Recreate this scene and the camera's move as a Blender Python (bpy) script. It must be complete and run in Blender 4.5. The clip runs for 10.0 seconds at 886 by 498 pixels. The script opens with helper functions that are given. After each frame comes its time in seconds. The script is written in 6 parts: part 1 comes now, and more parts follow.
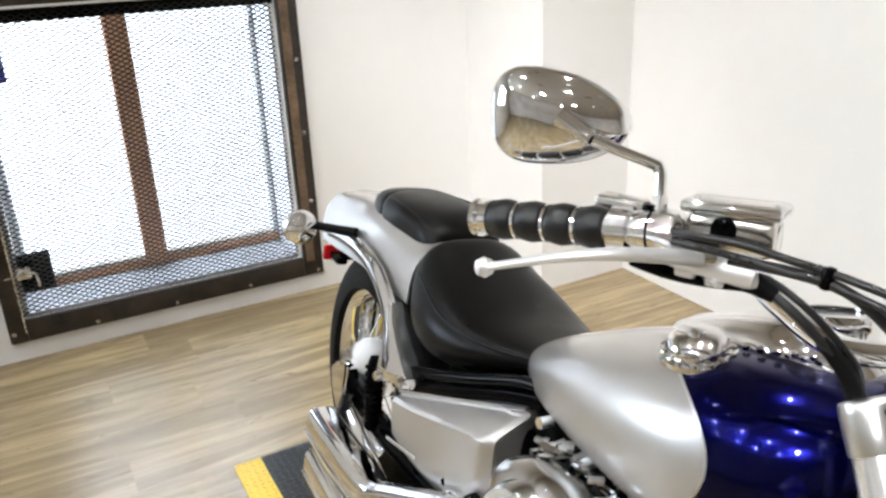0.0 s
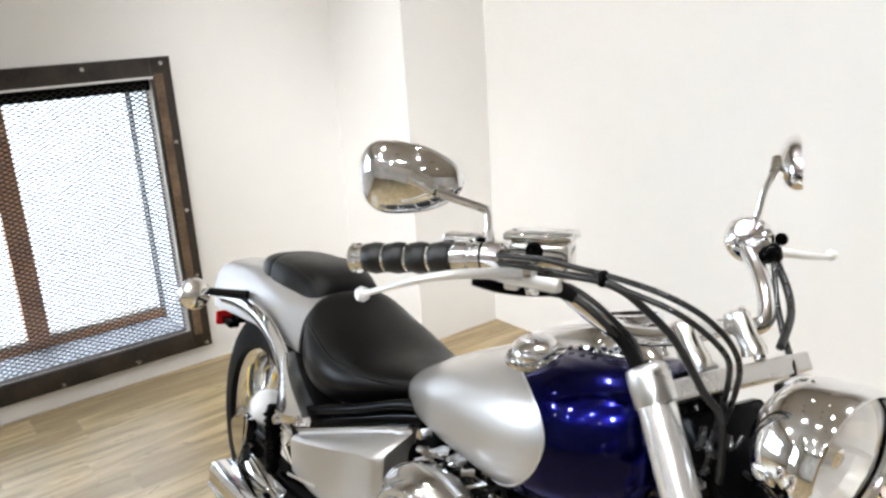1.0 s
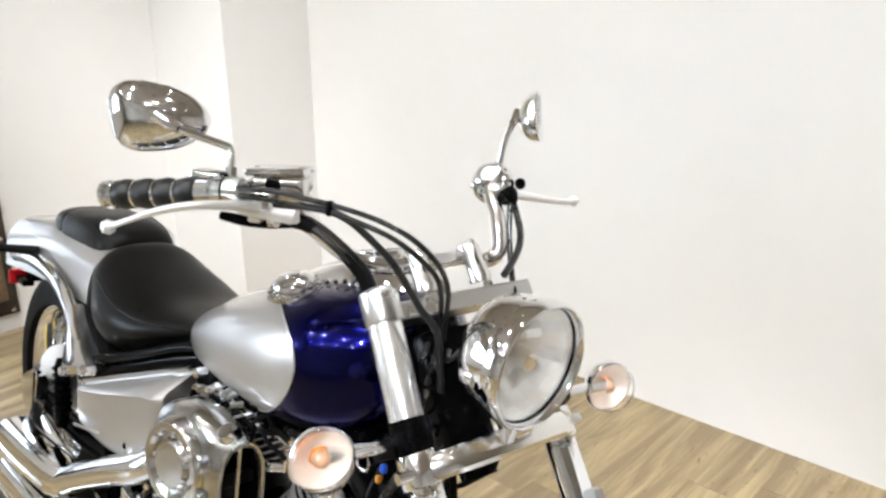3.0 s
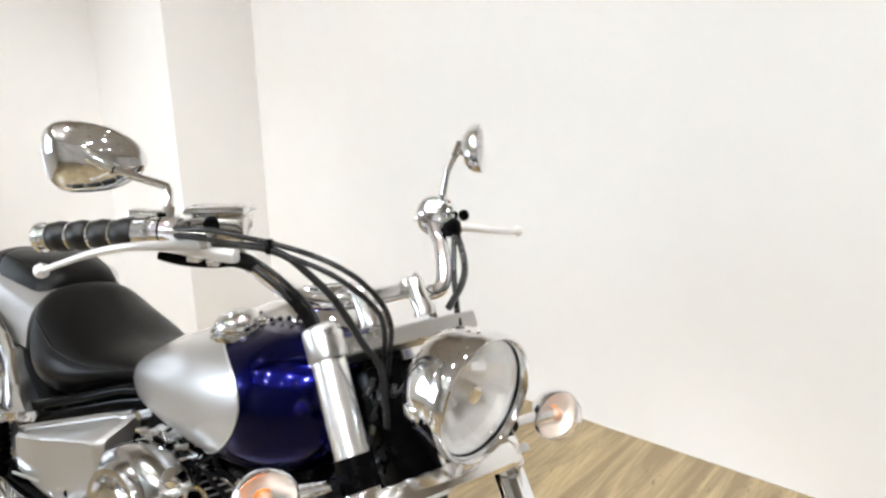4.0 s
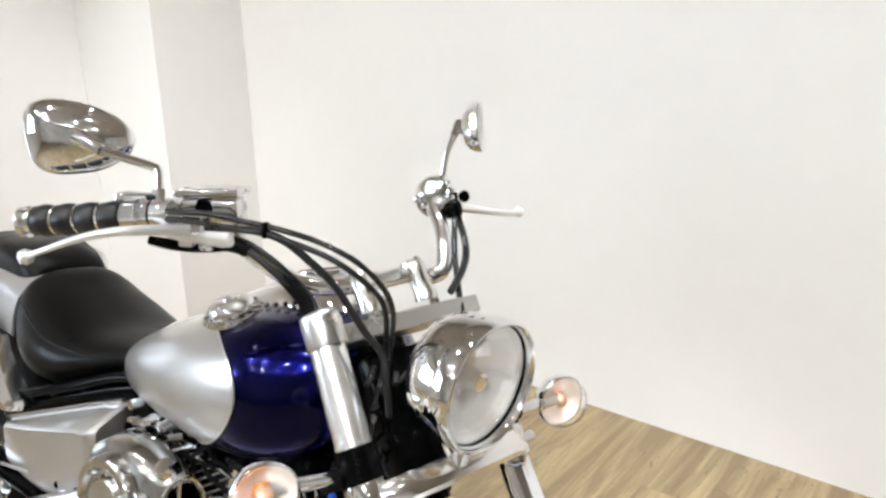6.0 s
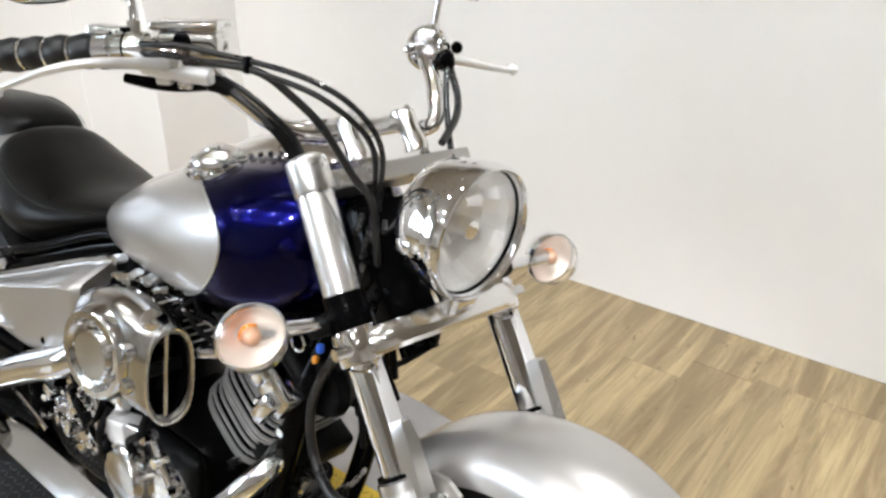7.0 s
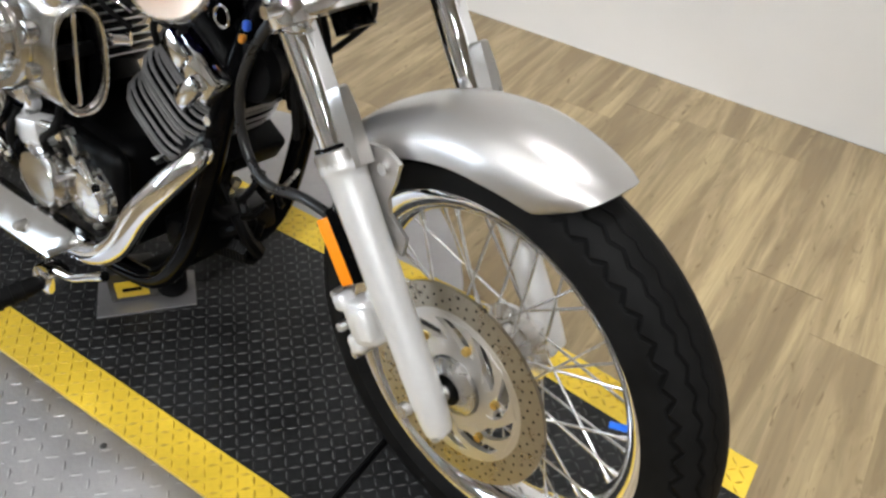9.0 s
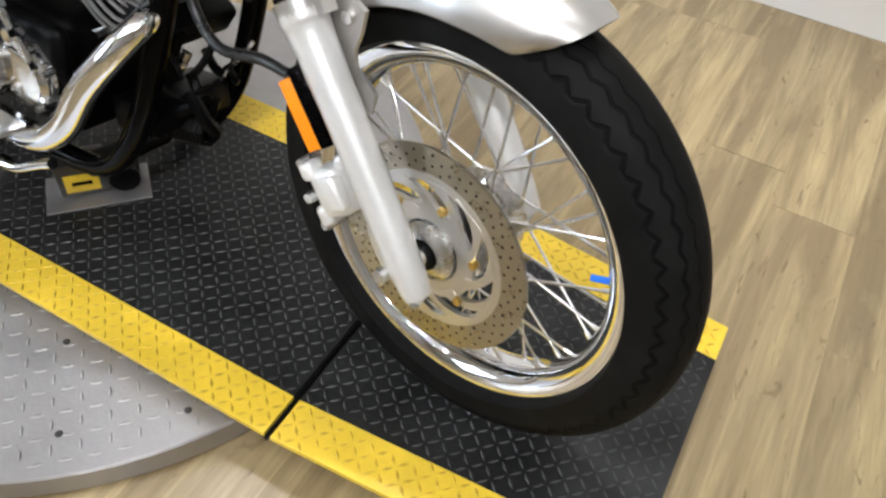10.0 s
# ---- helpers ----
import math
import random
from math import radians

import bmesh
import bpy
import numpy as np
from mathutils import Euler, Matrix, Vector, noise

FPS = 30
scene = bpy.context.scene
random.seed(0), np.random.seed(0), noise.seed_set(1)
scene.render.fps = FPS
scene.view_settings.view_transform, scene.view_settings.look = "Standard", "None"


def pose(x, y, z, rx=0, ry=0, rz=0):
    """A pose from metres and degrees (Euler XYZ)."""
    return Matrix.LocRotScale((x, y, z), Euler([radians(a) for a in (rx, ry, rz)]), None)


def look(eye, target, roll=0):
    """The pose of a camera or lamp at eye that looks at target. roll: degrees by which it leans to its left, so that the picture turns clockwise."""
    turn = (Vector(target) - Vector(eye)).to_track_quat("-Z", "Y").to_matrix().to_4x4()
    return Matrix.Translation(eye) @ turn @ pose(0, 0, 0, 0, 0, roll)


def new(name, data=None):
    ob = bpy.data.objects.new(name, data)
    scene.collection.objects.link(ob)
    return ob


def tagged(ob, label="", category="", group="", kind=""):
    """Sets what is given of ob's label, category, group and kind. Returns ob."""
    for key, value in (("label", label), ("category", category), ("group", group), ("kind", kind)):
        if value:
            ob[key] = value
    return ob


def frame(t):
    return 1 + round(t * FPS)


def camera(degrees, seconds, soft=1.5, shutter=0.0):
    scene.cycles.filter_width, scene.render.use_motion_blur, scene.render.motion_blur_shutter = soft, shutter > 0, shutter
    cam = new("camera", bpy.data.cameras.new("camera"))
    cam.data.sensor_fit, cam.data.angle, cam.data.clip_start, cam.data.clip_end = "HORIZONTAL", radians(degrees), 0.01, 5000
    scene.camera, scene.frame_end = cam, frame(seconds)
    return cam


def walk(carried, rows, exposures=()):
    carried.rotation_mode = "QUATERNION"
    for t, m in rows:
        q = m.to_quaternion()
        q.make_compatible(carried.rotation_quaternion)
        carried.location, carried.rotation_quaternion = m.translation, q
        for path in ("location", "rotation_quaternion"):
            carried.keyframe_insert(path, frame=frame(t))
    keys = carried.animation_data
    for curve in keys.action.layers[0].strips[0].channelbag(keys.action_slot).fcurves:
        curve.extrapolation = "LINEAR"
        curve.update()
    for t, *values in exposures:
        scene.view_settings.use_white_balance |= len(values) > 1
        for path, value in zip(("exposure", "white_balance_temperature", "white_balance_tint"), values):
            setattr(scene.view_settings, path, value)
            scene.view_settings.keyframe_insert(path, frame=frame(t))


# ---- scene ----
FOV = 58.44
PATH = [
    (0, (1.5328, -0.6397, 1.4406), (0.2996, 0.0140, 0.8912), -2.51),
    (0.5, (1.6674, -0.6452, 1.4501), (0.4266, 0.0438, 0.9646), -3.00),
    (1, (1.7390, -0.7576, 1.4778), (0.5942, 0.1093, 1.0444), -3.38),
    (1.5, (1.8081, -0.8049, 1.4788), (0.7128, 0.1278, 1.0539), -0.80),
    (2, (1.8753, -0.7553, 1.4655), (0.8140, 0.2015, 1.0091), -0.28),
    (2.5, (1.9029, -0.7253, 1.4476), (0.9063, 0.2855, 0.9628), -0.12),
    (4, (1.9331, -0.7019, 1.4586), (1.0342, 0.4155, 1.0188), -0.77),
    (4.5, (1.9265, -0.6906, 1.4721), (1.0484, 0.4541, 1.0614), -0.37),
    (5, (1.9185, -0.6841, 1.4669), (1.0303, 0.4503, 1.0496), -0.56),
    (6.5, (1.8869, -0.6811, 1.4230), (1.0337, 0.4243, 0.8753), -0.98),
    (7, (1.8853, -0.6783, 1.3841), (1.0742, 0.3946, 0.7201), 0.29),
    (7.5, (1.8838, -0.6758, 1.3519), (1.1260, 0.3674, 0.5855), 1.72),
    (8, (1.8942, -0.6842, 1.3192), (1.1949, 0.3347, 0.4690), 2.58),
    (8.5, (1.8972, -0.7010, 1.2868), (1.2682, 0.2954, 0.3644), 3.80),
    (9, (1.8962, -0.7171, 1.2449), (1.3370, 0.2567, 0.2504), 4.99),
    (9.5, (1.8910, -0.7308, 1.2033), (1.4131, 0.2235, 0.1493), 6.72),
    (10, (1.8925, -0.7485, 1.1670), (1.4692, 0.1817, 0.0690), 6.36),
]
cam = camera(FOV, 10.0, soft=2.6)
EXPOSURES = [(0.0, 0.12), (2.5, 0.13), (4.5, 0.13), (6.5, 0.03), (7.5, -0.10), (8.5, -0.26), (9.3, -0.28), (10.0, -0.18)]
walk(cam, [(t, look(eye, target, roll)) for t, eye, target, roll in PATH], EXPOSURES)

# ---- the room's main numbers ----
WALL_X, WALL_Y = -1.605, 1.642        # window wall and long wall
ROOM_X, ROOM_Y, ROOM_Z = 6.0, -5.0, 3.1
DECK = 0.093                          # top of the black platform
BIKE_YAW, BIKE_LEAN, STEER = -3.626, -10.462, -9.584
M_BIKE = Matrix.Translation((0, 0, DECK)) @ Matrix.Rotation(radians(BIKE_YAW), 4, "Z") @ Matrix.Rotation(radians(BIKE_LEAN), 4, "X")
RAKE = radians(35)
AXIS = Vector((-math.sin(RAKE), 0, math.cos(RAKE)))
M_STEER = Matrix.Translation((1.763, 0, 0)) @ Matrix.Rotation(radians(STEER), 4, AXIS) @ Matrix.Translation((-1.763, 0, 0))
AXLE = Vector((1.61, 0, 0.33))
REAR = Vector((-0.11, 0, 0.325))

# ---- light ----
world = bpy.data.worlds.new("world")
scene.world = world
world.use_nodes = True
wn = world.node_tree.nodes
sky = wn.new("ShaderNodeTexSky")
sky.sky_type, sky.sun_disc, sky.sun_elevation, sky.sun_rotation = "NISHITA", False, radians(40), radians(200)
wn["Background"].inputs[1].default_value = 0.15
world.node_tree.links.new(sky.outputs[0], wn["Background"].inputs[0])


def lamp(name, kind, m, energy, size=0.1, color=(1, 1, 1), size_y=None):
    d = bpy.data.lights.new(name, kind)
    d.energy, d.color = energy, color
    if kind == "AREA":
        d.shape = "RECTANGLE" if size_y else "DISK"
        d.size = size
        if size_y:
            d.size_y = size_y
    ob = new(name, d)
    ob.matrix_world = m
    return ob


# ---- materials ----
def material(name):
    m = bpy.data.materials.new(name)
    m.use_nodes = True
    return m, m.node_tree.nodes, m.node_tree.links, m.node_tree.nodes["Principled BSDF"]


def surface(name, color, rough=0.5, metal=0.0, vary=0.15, scale=8.0, bump=0.0, bump_scale=200.0, coat=0.0, rough_vary=0.08, coords="Object", spec=0.5):
    """Base colour with two scales of noise, uneven gloss and fine relief."""
    m, n, l, b = material(name)
    tc = n.new("ShaderNodeTexCoord")
    n1, n2 = n.new("ShaderNodeTexNoise"), n.new("ShaderNodeTexNoise")
    n1.inputs["Scale"].default_value, n2.inputs["Scale"].default_value = scale, scale * 9
    n1.inputs["Detail"].default_value = 5
    mix = n.new("ShaderNodeMath")
    mix.operation = "MULTIPLY_ADD"
    mix.inputs[1].default_value = 0.4
    l.new(tc.outputs[coords], n1.inputs[0])
    l.new(tc.outputs[coords], n2.inputs[0])
    l.new(n2.outputs[0], mix.inputs[0])
    l.new(n1.outputs[0], mix.inputs[2])
    ramp = n.new("ShaderNodeMapRange")
    ramp.inputs[1].default_value, ramp.inputs[2].default_value = 0.4, 1.0
    ramp.inputs[3].default_value, ramp.inputs[4].default_value = 1 - vary, 1 + vary
    l.new(mix.outputs[0], ramp.inputs[0])
    col = n.new("ShaderNodeVectorMath")
    col.operation = "SCALE"
    col.inputs[0].default_value = color
    l.new(ramp.outputs[0], col.inputs["Scale"])
    l.new(col.outputs[0], b.inputs["Base Color"])
    rr = n.new("ShaderNodeMapRange")
    rr.inputs[1].default_value, rr.inputs[2].default_value = 0.4, 1.0
    rr.inputs[3].default_value, rr.inputs[4].default_value = max(rough - rough_vary, 0.01), rough + rough_vary
    l.new(mix.outputs[0], rr.inputs[0])
    l.new(rr.outputs[0], b.inputs["Roughness"])
    b.inputs["Metallic"].default_value = metal
    b.inputs["Coat Weight"].default_value = coat
    b.inputs["Specular IOR Level"].default_value = spec
    b.inputs["Coat Roughness"].default_value = 0.02
    if bump:
        nb, bp = n.new("ShaderNodeTexNoise"), n.new("ShaderNodeBump")
        nb.inputs["Scale"].default_value, nb.inputs["Detail"].default_value = bump_scale, 3
        bp.inputs["Strength"].default_value, bp.inputs["Distance"].default_value = bump, 0.002
        l.new(tc.outputs[coords], nb.inputs[0])
        l.new(nb.outputs[0], bp.inputs["Height"])
        l.new(bp.outputs[0], b.inputs["Normal"])
    return m


def glass(name, color=(1, 1, 1), rough=0.0, ior=1.45):
    m, n, l, b = material(name)
    b.inputs["Base Color"].default_value = (*color, 1)
    b.inputs["Transmission Weight"].default_value = 1
    b.inputs["Roughness"].default_value = rough
    b.inputs["IOR"].default_value = ior
    return m


def glowing(name, color, strength):
    m, n, l, b = material(name)
    b.inputs["Emission Color"].default_value = (*color, 1)
    b.inputs["Emission Strength"].default_value = strength
    return m


CHROME = surface("chrome", (0.88, 0.88, 0.885), 0.07, 1.0, 0.05, 12, rough_vary=0.03)
STEEL = surface("steel", (0.62, 0.61, 0.59), 0.28, 1.0, 0.1, 20, 0.1)
POLISHED = surface("polished_alloy", (0.84, 0.83, 0.81), 0.17, 1.0, 0.05, 10, rough_vary=0.05)
SATIN = surface("satin_alloy", (0.84, 0.838, 0.835), 0.36, 0.55, 0.04, 9, rough_vary=0.04)
TUBEPOLISH = surface("tube_polish", (0.90, 0.895, 0.89), 0.22, 0.85, 0.04, 9, rough_vary=0.04)
ALLOY = surface("alloy", (0.68, 0.67, 0.655), 0.30, 1.0, 0.05, 9, rough_vary=0.05)
SILVER = surface("silver_paint", (0.52, 0.503, 0.485), 0.40, 0.88, 0.03, 5, coat=1.0, rough_vary=0.03)
BLUE = surface("blue_paint", (0.0003, 0.0007, 0.058), 0.19, 0.95, 0.1, 7, coat=0.35, rough_vary=0.03)
LEATHER = surface("black_vinyl", (0.0030, 0.0028, 0.0027), 0.34, 0, 0.2, 14, spec=0.15)
GRIPRUBBER = surface("grip_rubber", (0.010, 0.010, 0.0105), 0.36, 0, 0.2, 30, spec=0.40)
CABLE = surface("cable_sheath", (0.010, 0.010, 0.0105), 0.30, 0, 0.2, 30, spec=0.45)
RUBBER = surface("rubber", (0.0055, 0.0053, 0.0053), 0.55, 0, 0.3, 18, 0.25, 300, spec=0.07)
BLACK = surface("black_paint", (0.0016, 0.0016, 0.0018), 0.12, 0, 0.2, 14, spec=0.06)
CASTBLACK = surface("cast_black", (0.0016, 0.0016, 0.0018), 0.40, 0.02, 0.2, 20, 0.3, 250, spec=0.09)
AMBER = surface("amber_plastic", (0.9, 0.26, 0.01), 0.2, 0, 0.08, 20)
REDLENS = surface("red_plastic", (0.55, 0.01, 0.015), 0.15, 0, 0.08, 20)
SPOKESTEEL = surface("spoke_steel", (0.80, 0.80, 0.80), 0.20, 0.92, 0.1, 20)
BRASS = surface("brass", (0.75, 0.52, 0.16), 0.25, 1.0, 0.1, 20)
ROTOR = surface("rotor", (0.40, 0.365, 0.30), 0.3, 1.0, 0.12, 30, 0.1)
CLEAR = glass("clear_lens", (1, 1, 1), 0.10, 1.35)
MIRRORED = surface("lamp_reflector", (0.95, 0.945, 0.93), 0.16, 0.60, 0.03, 60, 0.2, 45)
LENS = glass("lamp_lens", (1, 1, 1), 0.02, 1.22)
SIGNALBOWL = surface("signal_reflector", (0.84, 0.75, 0.67), 0.34, 0.45, 0.04, 60)
PEACH = surface("peach_bulb", (0.46, 0.26, 0.16), 0.30, 0, 0.1, 40)
WORN = surface("worn_tread", (0.046, 0.046, 0.047), 0.36, 0.3, 0.7, 14)
DIRTYYELLOW = surface("worn_yellow", (0.50, 0.31, 0.015), 0.35, 0.1, 0.5, 40)
WALLPAINT = surface("wall_paint", (0.808, 0.801, 0.791), 0.55, 0, 0.02, 1.3, 0.15, 90)
BACKPAINT = surface("showroom_wall", (0.70, 0.66, 0.61), 0.6, 0, 0.25, 1.3, 0.15, 90)
CEILPAINT = surface("ceiling_paint", (0.40, 0.36, 0.31), 0.8, 0, 0.03, 1.3, 0.2, 60)
DARKWOOD = surface("dark_stained_wood", (0.022, 0.016, 0.012), 0.42, 0, 0.95, 11, 0.4, 60)
BROWNWOOD = surface("brown_wood", (0.58, 0.29, 0.15), 0.5, 0, 0.25, 9, 0.2, 60)
WHITEPAINT = surface("white_trim", (0.72, 0.72, 0.72), 0.4, 0, 0.05, 6)
MESHWIRE = surface("black_wire", (0.02, 0.02, 0.02), 0.4, 0.4, 0.2, 30)
BLACKDECK = surface("black_tread_plate", (0.0125, 0.0125, 0.0128), 0.40, 0.1, 0.6, 9, 0.3, 130, rough_vary=0.14, spec=0.30)
WORNSTEEL = surface("dark_steel", (0.085, 0.083, 0.08), 0.35, 0.8, 0.3, 20, 0.1)
YELLOW = surface("yellow_paint", (0.70, 0.48, 0.035), 0.42, 0, 0.14, 11, 0.2, 130)
ALUPLATE = surface("aluminium_plate", (0.38, 0.37, 0.37), 0.46, 0.85, 0.12, 8, 0.15, 150, rough_vary=0.1)


def wood_floor():
    m, n, l, b = material("vinyl_plank")
    tc, oi = n.new("ShaderNodeTexCoord"), n.new("ShaderNodeObjectInfo")
    rv = n.new("ShaderNodeVectorMath")
    rv.operation = "SCALE"
    rv.inputs[0].default_value = (3.7, 9.1, 1.3)
    l.new(oi.outputs["Random"], rv.inputs["Scale"])
    ad = n.new("ShaderNodeVectorMath")
    l.new(tc.outputs["Object"], ad.inputs[0])
    l.new(rv.outputs[0], ad.inputs[1])

    def noise(scale, detail, distortion, rough=0.5):
        mp, g = n.new("ShaderNodeMapping"), n.new("ShaderNodeTexNoise")
        mp.inputs["Scale"].default_value = scale
        g.inputs["Scale"].default_value, g.inputs["Detail"].default_value = 1.0, detail
        g.inputs["Distortion"].default_value, g.inputs["Roughness"].default_value = distortion, rough
        l.new(ad.outputs[0], mp.inputs[0])
        l.new(mp.outputs[0], g.inputs[0])
        return g.outputs[0]

    def ranged(v, a0, a1, b0, b1):
        r = n.new("ShaderNodeMapRange")
        for k, x in enumerate((a0, a1, b0, b1)):
            r.inputs[k + 1].default_value = x
        l.new(v, r.inputs[0])
        return r.outputs[0]

    def mixed(kind, fac, a, c):
        x = n.new("ShaderNodeMix")
        x.data_type, x.blend_type = "RGBA", kind
        l.new(fac, x.inputs[0])
        if isinstance(a, tuple):
            x.inputs[6].default_value = a
        else:
            l.new(a, x.inputs[6])
        x.inputs[7].default_value = c
        return x.outputs[2]

    # long flames of pale wood among greyer wood, fine grain, dark flecks and knots
    flame = noise((10.0, 1.0, 1.0), 5, 1.3, 0.6)
    grain = noise((52.0, 2.6, 1.0), 5, 0.8, 0.65)
    tint = noise((2.6, 0.9, 1.0), 2, 0.4)
    fleck = noise((34.0, 7.5, 1.0), 2, 2.4)
    col = mixed("MIX", ranged(flame, 0.41, 0.61, 0.0, 1.0), (0.232, 0.168, 0.090, 1), (0.425, 0.325, 0.175, 1))
    col = mixed("MIX", ranged(tint, 0.42, 0.66, 0.0, 0.50), col, (0.255, 0.188, 0.105, 1))
    col = mixed("MIX", ranged(grain, 0.36, 0.62, 0.55, 0.0), col, (0.190, 0.142, 0.080, 1))
    col = mixed("MIX", ranged(fleck, 0.25, 0.36, 0.65, 0.0), col, (0.110, 0.074, 0.038, 1))
    hs = n.new("ShaderNodeHueSaturation")
    l.new(ranged(oi.outputs["Random"], 0.0, 1.0, 0.93, 1.06), hs.inputs["Value"])
    l.new(col, hs.inputs["Color"])
    l.new(hs.outputs[0], b.inputs["Base Color"])
    b.inputs["Roughness"].default_value = 0.27
    bp = n.new("ShaderNodeBump")
    bp.inputs["Strength"].default_value, bp.inputs["Distance"].default_value = 0.12, 0.002
    l.new(grain, bp.inputs["Height"])
    l.new(bp.outputs[0], b.inputs["Normal"])
    return m


PLANK = wood_floor()

# ---- mesh helpers ----
PLACE = {}


def part(name, bm, mat, parent=None, label="", m=None, smooth=True, category="", kind="", group=""):
    """Links a bmesh as one object; m is its pose in the frame of its thing."""
    me = bpy.data.meshes.new(name)
    bmesh.ops.recalc_face_normals(bm, faces=bm.faces)
    for f in bm.faces:
        f.smooth = smooth
    if smooth:
        for ed in bm.edges:
            if len(ed.link_faces) == 2 and ed.calc_face_angle() > radians(38):
                ed.smooth = False
    bm.to_mesh(me)
    bm.free()
    me.materials.append(mat)
    return place(name, me, parent, label, m, category, kind, group)


def place(name, me, parent=None, label="", m=None, category="", kind="", group=""):
    ob = new(name, me)
    m = m or Matrix.Identity(4)
    if parent is not None:
        ob.parent = parent
        ob.matrix_basis = PLACE[parent].inverted() @ m
        PLACE[ob] = m
    else:
        ob.matrix_basis = m
        PLACE[ob] = m
    return tagged(ob, label, category, group, kind)


def thing(name, label, category, m=None, group=""):
    ob = new(name)
    ob.matrix_basis = m or Matrix.Identity(4)
    PLACE[ob] = Matrix.Identity(4)
    return tagged(ob, label, category, group)


def smooth_line(points, steps=8, closed=False):
    pts = [Vector(p) for p in points]
    out = []
    n = len(pts)
    for i in range(n - 1):
        p0, p1, p2, p3 = pts[max(i - 1, 0)], pts[i], pts[i + 1], pts[min(i + 2, n - 1)]
        for k in range(steps):
            t = k / steps
            out.append(0.5 * (2 * p1 + (p2 - p0) * t + (2 * p0 - 5 * p1 + 4 * p2 - p3) * t * t + (3 * p1 - p0 - 3 * p2 + p3) * t ** 3))
    out.append(pts[-1])
    return out


def tube(points, radius, segs=12, steps=8, bm=None, caps=True, flat=1.0):
    """A swept tube; radius is a number or one number a given point. flat squashes it in the frame's second axis."""
    bm = bm or bmesh.new()
    line = smooth_line(points, steps) if steps > 1 else [Vector(p) for p in points]
    n = len(line)
    rings, up = [], None
    for i, p in enumerate(line):
        d = (line[min(i + 1, n - 1)] - line[max(i - 1, 0)]).normalized()
        if up is None:
            up = Vector((0, 0, 1)) if abs(d.z) < 0.9 else Vector((1, 0, 0))
        s = d.cross(up).normalized()
        up = s.cross(d).normalized()
        if isinstance(radius, (int, float)):
            r = radius
        else:
            f = i / (n - 1) * (len(radius) - 1)
            a = min(int(f), len(radius) - 2)
            r = radius[a] + (radius[a + 1] - radius[a]) * (f - a)
        rings.append([bm.verts.new(p + r * (math.cos(2 * math.pi * k / segs) * s + flat * math.sin(2 * math.pi * k / segs) * up)) for k in range(segs)])
    for a, b in zip(rings, rings[1:]):
        for k in range(segs):
            bm.faces.new((a[k], a[(k + 1) % segs], b[(k + 1) % segs], b[k]))
    if caps:
        bm.faces.new(rings[0][::-1])
        bm.faces.new(rings[-1])
    return bm


def lathe(profile, segs=48, m=None, bm=None, arc=(0, 360)):
    """Turns (radius, y) pairs about the y axis."""
    bm = bm or bmesh.new()
    m = m or Matrix.Identity(4)
    full = arc[1] - arc[0] >= 360
    count = segs if full else segs + 1
    rings = []
    for k in range(count):
        a = radians(arc[0] + (arc[1] - arc[0]) * k / segs)
        rings.append([bm.verts.new(m @ Vector((r * math.cos(a), y, r * math.sin(a)))) for r, y in profile])
    for k in range(segs):
        a, b = rings[k], rings[(k + 1) % count]
        for i in range(len(profile) - 1):
            q = [a[i], a[i + 1], b[i + 1], b[i]]
            if profile[i][0] < 1e-6:
                q = [a[i], a[i + 1], b[i + 1]]
            elif profile[i + 1][0] < 1e-6:
                q = [a[i], a[i + 1], b[i]]
            try:
                bm.faces.new(q)
            except ValueError:
                pass
    bmesh.ops.remove_doubles(bm, verts=bm.verts, dist=1e-5)
    return bm


def box(size, m=None, bevel=0.0, bm=None, segs=2):
    bm = bm or bmesh.new()
    r = bmesh.ops.create_cube(bm, size=1)
    for v in r["verts"]:
        v.co = Vector((v.co.x * size[0], v.co.y * size[1], v.co.z * size[2]))
    if bevel:
        es = list({e for v in r["verts"] for e in v.link_edges})
        r2 = bmesh.ops.bevel(bm, geom=es, offset=bevel, segments=segs, affect="EDGES", profile=0.5)
        vs = {v for f in r2["faces"] for v in f.verts} | {v for v in r["verts"] if v.is_valid}
    else:
        vs = r["verts"]
    if m is not None:
        for v in vs:
            v.co = m @ v.co
    return bm


def loft(sections, bm=None, caps=True, closed=True):
    bm = bm or bmesh.new()
    rings = [[bm.verts.new(p) for p in s] for s in sections]
    n = len(rings[0])
    for a, b in zip(rings, rings[1:]):
        for k in range(n if closed else n - 1):
            bm.faces.new((a[k], a[(k + 1) % n], b[(k + 1) % n], b[k]))
    if caps:
        bm.faces.new(rings[0][::-1])
        bm.faces.new(rings[-1])
    return bm


def at(p, d=(0, 1, 0)):
    """A pose at p whose y axis points along d."""
    q = Vector((0, 1, 0)).rotation_difference(Vector(d).normalized())
    return Matrix.Translation(p) @ q.to_matrix().to_4x4()


def rod(a, b, r, segs=12, bm=None):
    return tube([a, b], r, segs, 1, bm)


def slab(x0, x1, y0, y1, z0, z1):
    return box((x1 - x0, y1 - y0, z1 - z0), Matrix.Translation(((x0 + x1) / 2, (y0 + y1) / 2, (z0 + z1) / 2)))


